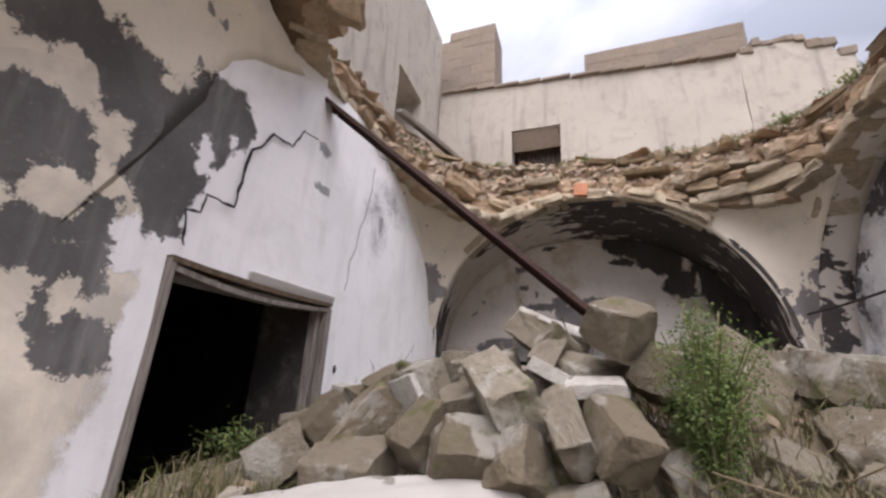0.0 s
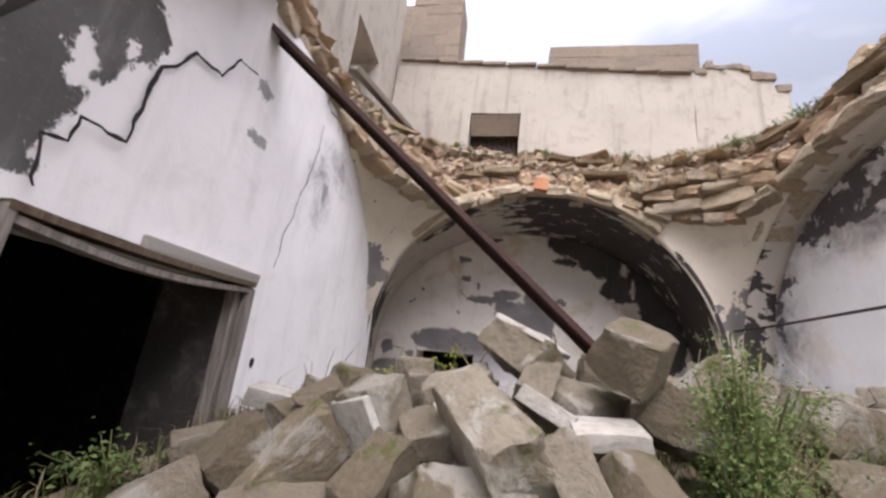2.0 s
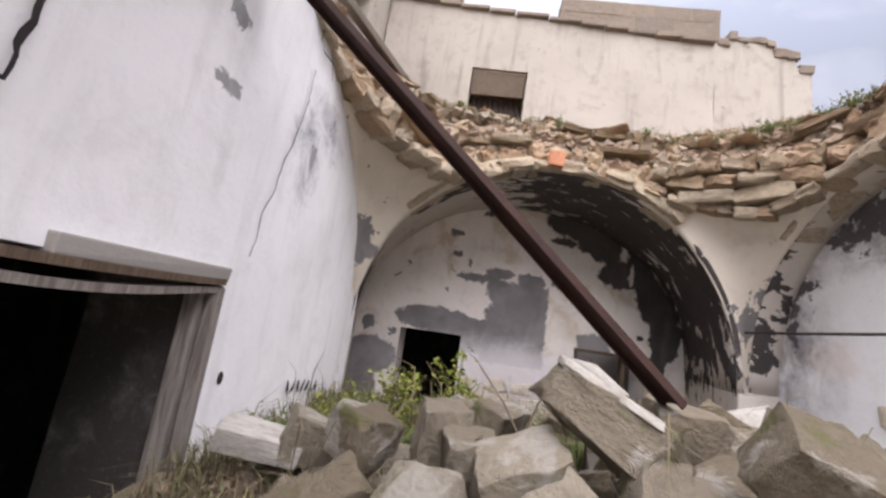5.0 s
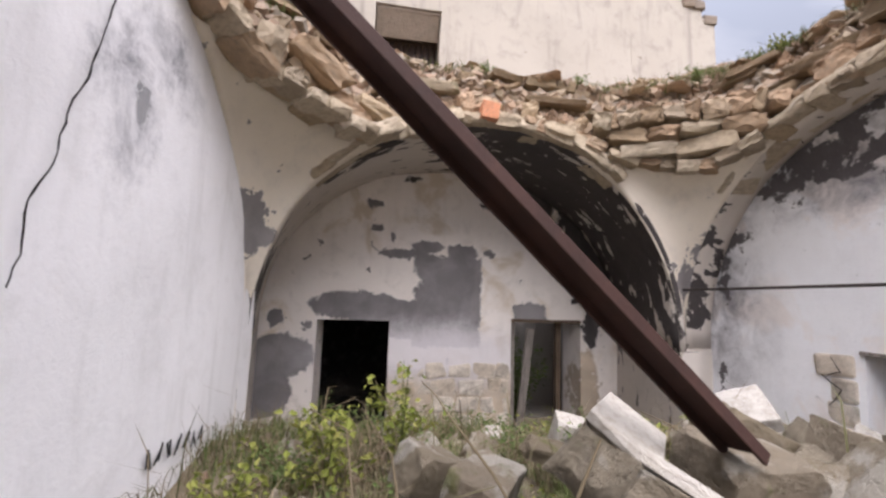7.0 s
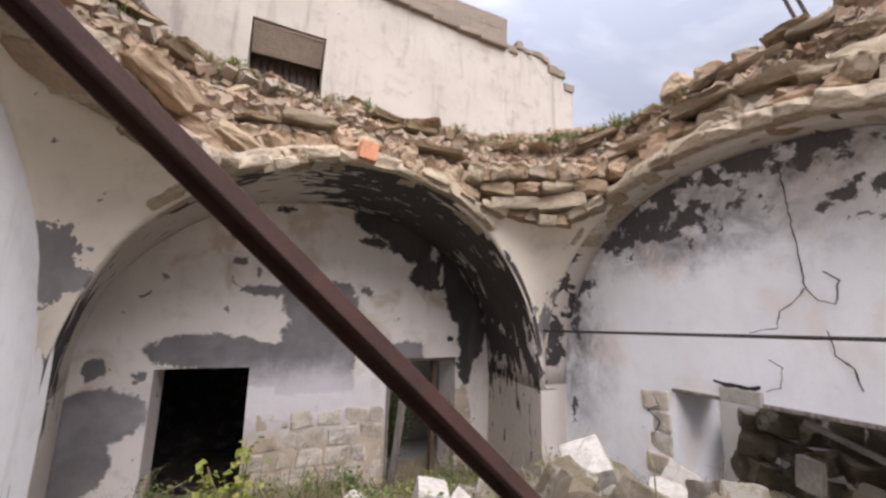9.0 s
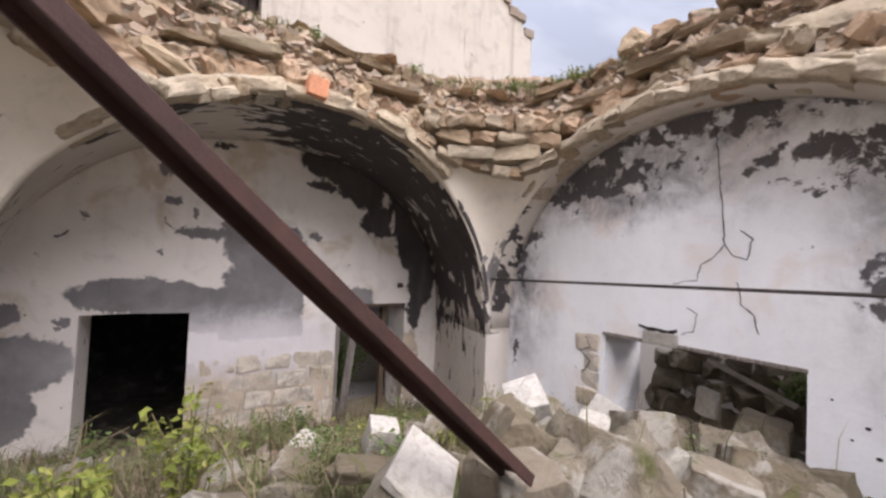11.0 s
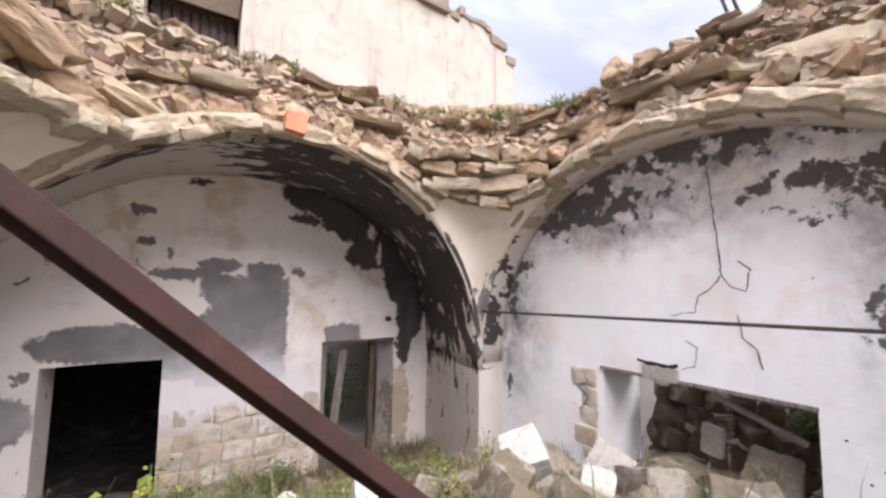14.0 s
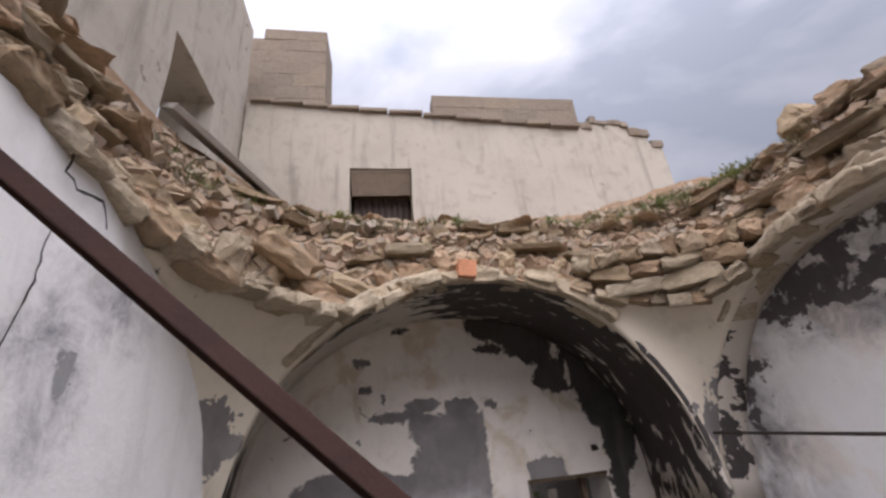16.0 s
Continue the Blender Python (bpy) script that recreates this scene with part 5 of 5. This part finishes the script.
    # large blocks lying on the edge
    for x, y, z, size, turn in ((3.02, 4.12, 4.02, (0.24, 0.50, 0.26), (5, 10, 10)), (3.02, 3.72, 3.98, (0.26, 0.30, 0.26), (10, 5, 30)), (3.34, 5.5, 4.66, (0.26, 0.30, 0.24), (20, 20, 20)),
                                (3.3, 5.2, 4.62, (0.2, 0.26, 0.16), (5, 10, 10)), (3.25, 4.85, 4.52, (0.2, 0.3, 0.16), (5, 10, 30)), (-0.62, 5.95, 3.85, (0.5, 0.22, 0.22), (6, 22, 42)),
                                (-0.84, 5.65, 3.72, (0.18, 0.2, 0.26), (6, 6, 30)), (-0.22, 6.38, 3.72, (0.42, 0.2, 0.13), (0, 16, 35)), (-0.45, 6.2, 3.66, (0.3, 0.22, 0.12), (0, 12, 40)),
                                (-0.9, 3.55, 3.98, (0.3, 0.3, 0.26), (10, 10, 0)), (-0.62, 3.52, 3.92, (0.26, 0.24, 0.22), (20, 10, 40)), (-1.2, 4.3, 4.1, (0.26, 0.4, 0.2), (20, 10, 10))):
        ob = new("rim_stone", rs.choice(face))
        ob.matrix_world = Matrix.LocRotScale((x, y, z), Euler([radians(a) for a in turn]), size)
        ob.parent = rim
    # flat slabs of the old roof on the crest
    for k in range(34):
        s = rs.uniform(0.12, 0.92)
        p = rim_point(s, 1.0 + rs.uniform(0.0, 0.5))
        ob = new("roof_slab_fragment", rs.choice(face))
        ob.matrix_world = Matrix.LocRotScale(p + Vector((0, 0, 0.03)), Euler((rs.uniform(-0.25, 0.25), rs.uniform(-0.25, 0.25), rs.uniform(0, 6))), (rs.uniform(0.2, 0.45), rs.uniform(0.15, 0.3), rs.uniform(0.04, 0.09)))
        ob.parent = rim


build_rim_stones()


def chips(name, label, places, seed, lo, hi, material, parent=None):
    """Small rubble in one mesh."""
    rs = random.Random(seed)
    verts, faces = [], []
    quads = ((0, 1, 3, 2), (4, 6, 7, 5), (0, 4, 5, 1), (2, 3, 7, 6), (0, 2, 6, 4), (1, 5, 7, 3))
    for p in places(rs):
        s = lo + (hi - lo) * rs.random() ** 2
        m = Euler((rs.uniform(-1, 1), rs.uniform(-1, 1), rs.uniform(0, 6))).to_matrix()
        base = len(verts)
        for x in (-1, 1):
            for y in (-1, 1):
                for z in (-1, 1):
                    k = 0.5 * s * rs.uniform(0.55, 1.1)
                    verts.append(p + m @ Vector((x * k * 1.2, y * k, z * k * 0.75)))
        faces += [tuple(base + i for i in q) for q in quads]
    me = bpy.data.meshes.new(name)
    me.from_pydata(verts, [], faces)
    me.materials.append(material)
    tagged(new(name, me), label, "rubble", kind="stuff")


def rim_places(rs):
    for _ in range(9500):
        s = rs.uniform(0.02, 0.98)
        v = rs.uniform(0.12, 1.0) if rs.random() < 0.7 else rs.uniform(1.0, 1.6)
        yield rim_point(s, v) + Vector((0, 0, 0.01))


def mound_places(rs):
    for _ in range(2600):
        x, y = rs.uniform(-1.0, 2.95), rs.uniform(2.0, 7.9)
        yield Vector((x, y, ground_height(x, y) + 0.01))


chips("rim_rubble", "small brown rubble crumbling from the broken vault", rim_places, 3, 0.018, 0.115, CHIPS)
chips("mound_rubble", "small stones and plaster bits over the mound", mound_places, 4, 0.02, 0.09, CHIPS)

# broken pier of rubble standing on the east edge
pier = thing("broken_pier", "ragged stub of rubble masonry standing on the wall top", "masonry", at=(3.75, 3.6, 4.3))
rs = random.Random(21)
pier_mesh = [stone_mesh("pier_stone", rs, chips=12, bevel=0.06, slack=0.2, rough=0.09, knock=0.7, worn=True) for _ in range(6)]
for me in pier_mesh:
    me.materials.append(STONE_RIM)
for k in range(170):
    z = rs.uniform(4.35, 6.4)
    reach = 0.62 - 0.12 * (z - 4.4)
    ob = new("pier_stone", rs.choice(pier_mesh))
    ob.matrix_world = Matrix.LocRotScale((3.78 + rs.uniform(-1, 1) * reach * 0.8, 3.66 + rs.uniform(-1, 1) * reach * 1.1, z), Euler((rs.uniform(-0.3, 0.3), rs.uniform(-0.3, 0.3), rs.uniform(0, 6))),
                                         (rs.uniform(0.16, 0.36), rs.uniform(0.14, 0.30), rs.uniform(0.10, 0.2)))
    ob.parent = pier
    ob.matrix_parent_inverse = Matrix.Translation((-3.75, -3.6, -4.3))

# grey slab fallen against the upper doorway
ob = part("fallen_slab", worn_box((-0.62, -0.20, -0.03), (0.60, 0.20, 0.03), 0.010, 0.012, 8), PLASTER_GREY)
ob.matrix_world = Matrix.Translation((-1.44, 6.86, 5.28)) @ Vector((0.55, 0.85, -0.30)).to_track_quat("X", "Z").to_matrix().to_4x4() @ Euler((radians(35), 0, 0)).to_matrix().to_4x4()
tagged(ob, "grey cement slab fallen against the upper wall", "slab")


# ---- plants ----
def blades(name, label, spots, seed, material, kind="stuff"):
    """Grass: thin bent blades, joined."""
    rs = random.Random(seed)
    verts, faces = [], []
    for p, h, lean in spots(rs):
        a = rs.uniform(0, 6.2832)
        d = Vector((math.cos(a), math.sin(a), 0))
        side = Vector((-d.y, d.x, 0)) * rs.uniform(0.0015, 0.004)
        b = len(verts)
        mid = p + d * lean * 0.35 * h + Vector((0, 0, h * 0.6))
        tip = p + d * lean * h + Vector((0, 0, h * (1.0 - 0.45 * lean)))
        verts += [p - side, p + side, mid + side * 0.8, mid - side * 0.8, tip]
        faces += [(b, b + 1, b + 2, b + 3), (b + 3, b + 2, b + 4)]
    me = bpy.data.meshes.new(name)
    me.from_pydata(verts, [], faces)
    me.materials.append(material)
    tagged(new(name, me), label, "grass", kind=kind)


def patchy(x, y, f):
    return noise.noise(Vector((x * f, y * f, 4.2)))


def dry_spots(rs):
    n = 0
    while n < 17000:
        x, y = rs.uniform(-1.05, 2.95), rs.uniform(2.2, 7.95)
        w = patchy(x, y, 1.6) + (0.10 if y > 4.4 else -0.12) + (0.5 if x > 0.9 and y < 3.9 else 0.0)
        if abs(x - 0.05) < 0.3 and y < 3.9:
            w -= 0.4
        if w < rs.uniform(-0.2, 0.4):
            continue
        n += 1
        yield Vector((x, y, ground_height(x, y) - 0.01)), rs.uniform(0.08, 0.26 if y < 4.8 else 0.30), rs.uniform(0.3, 1.3)


def stalk_spots(rs):
    for _ in range(260):
        x, y = rs.uniform(-0.95, 2.7), rs.uniform(4.0, 7.4)
        yield Vector((x, y, ground_height(x, y) - 0.01)), rs.uniform(0.3, 0.62), rs.uniform(0.3, 1.3)


def green_spots(rs):
    n = 0
    while n < 9000:
        x, y = rs.uniform(-1.05, 2.95), rs.uniform(2.6, 7.95)
        if patchy(x + 7, y, 1.3) < rs.uniform(0.0, 0.45):
            continue
        n += 1
        yield Vector((x, y, ground_height(x, y) - 0.01)), rs.uniform(0.05, 0.20), rs.uniform(0.2, 1.0)


def door_spots(rs):
    for _ in range(900):
        x, y = rs.uniform(-1.5, -0.55), rs.uniform(3.05, 4.1)
        yield Vector((x, y, ground_height(x, y) - 0.01)), rs.uniform(0.05, 0.15), rs.uniform(0.4, 1.1)


def rim_spots(rs):
    n = 0
    while n < 4200:
        s = rs.uniform(0.1, 0.98)
        if noise.noise(Vector((s * 23, 1.7, 0))) < rs.uniform(-0.25, 0.5):
            continue
        n += 1
        yield rim_point(s, rs.uniform(0.85, 1.5)), rs.uniform(0.04, 0.15), rs.uniform(0.3, 1.0)


blades("dry_grass", "tangled dry straw-coloured grass over the mound", dry_spots, 1, GRASS_DRY)
blades("dry_stalks", "long bare dry stalks standing over the grass", stalk_spots, 6, GRASS_DRY)
blades("green_grass", "patches of short green grass between the stones", green_spots, 2, GRASS_GREEN)


def tuft_spots(rs):
    for cx, cy, r, count in ((0.15, 4.9, 0.28, 900), (-0.35, 4.75, 0.3, 800), (0.45, 5.35, 0.3, 800), (1.72, 3.82, 0.2, 1000), (0.75, 4.75, 0.2, 500), (1.2, 5.6, 0.3, 600), (0.9, 6.4, 0.4, 800), (-0.6, 5.9, 0.4, 800)):
        for _ in range(count):
            x, y = rs.gauss(cx, r * 0.6), rs.gauss(cy, r * 0.6)
            yield Vector((x, y, ground_height(x, y) - 0.01)), rs.uniform(0.08, 0.24), rs.uniform(0.3, 1.2)


blades("grass_tuft", "thick soft green grass tufts between the fallen blocks", tuft_spots, 9, GRASS_LUSH)
blades("door_grass", "low green weeds in the side doorway", door_spots, 3, GRASS_GREEN)


def rim_green_spots(rs):
    for s0, r, count in ((0.70, 0.02, 500), (0.735, 0.015, 500), (0.64, 0.03, 500), (0.56, 0.03, 350), (0.45, 0.03, 250), (0.34, 0.03, 300), (0.27, 0.02, 250)):
        for _ in range(count):
            yield rim_point(min(0.98, rs.gauss(s0, r)), rs.uniform(0.95, 1.3)), rs.uniform(0.05, 0.17), rs.uniform(0.3, 1.1)


blades("rim_green", "olive green tufts of grass on the broken vault edge", rim_green_spots, 12, GRASS_LUSH)
blades("rim_grass", "dry tufts growing on the broken vault edge", rim_spots, 4, GRASS_DRY)


def leafy(name, label, base, height, width, stems, leaves, leaf, material, seed, droop=0.3):
    """A weed: thin stems from one root, each with many small leaves."""
    rs = random.Random(seed)
    plant = thing(name, label, "plant", at=base)
    sb = bmesh.new()
    verts, faces = [], []
    for _ in range(stems):
        a, out = rs.uniform(0, 6.2832), rs.uniform(0.15, 1.0) * width
        h = height * rs.uniform(0.55, 1.05) * (1 - 0.3 * out / max(width, 0.01))
        top = Vector((math.cos(a) * out, math.sin(a) * out, h))
        mid = Vector((top.x * 0.35, top.y * 0.35, h * 0.62))
        pts = [Vector((0, 0, -0.05)), mid, top]
        part_bm = tube(pts, [0.006, 0.004, 0.002], 4)
        me = bpy.data.meshes.new("tmp")
        part_bm.to_mesh(me)
        part_bm.free()
        sb.from_mesh(me)
        bpy.data.meshes.remove(me)
        for _ in range(leaves):
            f = rs.uniform(0.25, 1.0)
            p = pts[0].lerp(pts[1], f * 2) if f < 0.5 else pts[1].lerp(pts[2], f * 2 - 1)
            p = p + Vector((rs.gauss(0, 1), rs.gauss(0, 1), rs.gauss(0, 0.7))) * width * 0.13
            r = Euler((rs.uniform(-0.9, 0.9), rs.uniform(-0.9, 0.9), rs.uniform(0, 6.28))).to_matrix()
            s = leaf * rs.uniform(0.55, 1.25)
            b = len(verts)
            verts += [p, p + r @ Vector((0.32 * s, 0.45 * s, 0.05 * s)), p + r @ Vector((0, s, -droop * s)), p + r @ Vector((-0.32 * s, 0.45 * s, 0.05 * s))]
            faces += [(b, b + 1, b + 2), (b, b + 2, b + 3)]
    tagged(part("stem", sb, GRASS_GREEN, plant), kind="stuff")
    me = bpy.data.meshes.new("leaves")
    me.from_pydata(verts, [], faces)
    me.materials.append(material)
    ob = new("leaves", me)
    ob.parent = plant
    return plant


def branch(points, radius):
    pts = [Vector(p) for p in points]
    ob = part("dry_branch", tube(pts, [radius * (1 - 0.6 * k / (len(pts) - 1)) for k in range(len(pts))], 6), GRASS_DRY)
    tagged(ob, "thin bare dry branch lying over the weeds", "branch", "dry branches")


branch([(0.30, 4.30, 1.72), (0.22, 4.48, 1.85), (0.12, 4.62, 1.96), (0.10, 4.80, 1.98), (0.06, 4.95, 2.0)], 0.005)
branch([(-0.02, 4.35, 1.70), (-0.06, 4.6, 1.86), (-0.16, 4.8, 1.94)], 0.004)
branch([(0.22, 4.10, 1.74), (0.30, 4.16, 1.92), (0.385, 4.20, 2.04)], 0.006)
branch([(-0.25, 4.2, 1.72), (-0.16, 4.4, 1.84), (-0.20, 4.65, 1.92), (-0.34, 4.8, 1.94)], 0.004)

rb = random.Random(77)
for _ in range(34):
    x, y = rb.uniform(-0.7, 1.9), rb.uniform(4.5, 6.4)
    if rb.random() < 0.35:
        x, y = rb.uniform(0.45, 1.3), rb.uniform(2.9, 3.4)
    p, h = Vector((x, y, ground_height(x, y) - 0.02)), rb.uniform(0.2, 0.5)
    a, bend = rb.uniform(0, 6.2832), rb.uniform(0.3, 1.1)
    branch([p + Vector((math.cos(a + 0.5 * f) * bend * h * f ** 1.6, math.sin(a + 0.5 * f) * bend * h * f ** 1.6, h * (f - 0.35 * f * f))) for f in (0.0, 0.25, 0.5, 0.75, 1.0)], rb.uniform(0.003, 0.006))


def at_ground(x, y):
    return (x, y, ground_height(x, y))


leafy("green_bush", "feathery fresh green bush growing among the stones", at_ground(1.0, 3.50), 0.66, 0.20, 48, 190, 0.013, LEAF_GREEN, 1)
leafy("yellow_weed", "broad-leaved yellowing weed before the dark doorway", at_ground(-0.30, 5.25), 0.66, 0.24, 12, 26, 0.044, LEAF_YELLOW, 2)
leafy("yellow_weed", "broad-leaved yellowing weed before the dark doorway", at_ground(0.02, 5.40), 0.64, 0.22, 11, 24, 0.044, LEAF_YELLOW, 3)
leafy("yellow_weed", "small yellow-green weed beside the dark doorway", at_ground(-0.62, 5.0), 0.36, 0.2, 9, 20, 0.040, LEAF_YELLOW, 4)
leafy("green_weed", "leafy green weed among stones under the beam", at_ground(0.95, 5.2), 0.32, 0.2, 14, 26, 0.03, LEAF_GREEN, 5)
leafy("green_weed", "leafy green weed among stones under the beam", at_ground(1.35, 6.1), 0.36, 0.22, 14, 26, 0.03, LEAF_GREEN, 6)
leafy("green_weed", "low green weed by the end wall", at_ground(0.9, 7.2), 0.4, 0.28, 14, 26, 0.035, LEAF_GREEN, 7)
leafy("green_weed", "low green weed in the side doorway", at_ground(-1.0, 3.7), 0.22, 0.25, 14, 20, 0.03, LEAF_GREEN, 8)
leafy("green_weed", "green shrub in the yard behind the far doorway", (2.0, 9.3, 0.35), 1.5, 0.5, 30, 40, 0.06, LEAF_GREEN, 9)
leafy("green_weed", "green weed growing in the low window", (XE + 0.6, 4.38, 1.62), 0.4, 0.22, 14, 30, 0.035, LEAF_GREEN, 10)
for k, (x, y, hh) in enumerate(((0.30, 5.0, 0.2), (-0.1, 4.85, 0.24), (0.62, 5.5, 0.3), (1.05, 5.75, 0.3), (1.5, 5.7, 0.25), (0.4, 6.3, 0.3), (1.85, 6.2, 0.3), (-0.55, 5.5, 0.3), (-0.75, 4.75, 0.22), (1.3, 5.3, 0.25), (0.1, 5.8, 0.3), (0.7, 6.9, 0.35), (1.4, 6.7, 0.35), (0.2, 7.0, 0.35), (-0.5, 6.6, 0.35), (1.9, 5.6, 0.3), (0.8, 5.85, 0.28), (-0.15, 6.2, 0.3), (0.45, 4.75, 0.18), (1.75, 3.85, 0.26), (2.3, 4.3, 0.2))):
    leafy("green_weed", "low straggling green weed between the stones", at_ground(x, y), hh, 0.26, 16, 24, 0.026, LEAF_GREEN if k % 3 else LEAF_YELLOW, 40 + k)
for k, (s, h) in enumerate(((0.62, 0.16), (0.66, 0.22), (0.70, 0.2), (0.72, 0.24), (0.56, 0.14), (0.47, 0.15), (0.36, 0.18))):
    leafy("rim_weed", "small green weed on the broken vault edge", tuple(rim_point(s, 1.05)), h, 0.16, 10, 16, 0.028, LEAF_GREEN if k % 3 else LEAF_YELLOW, 20 + k)
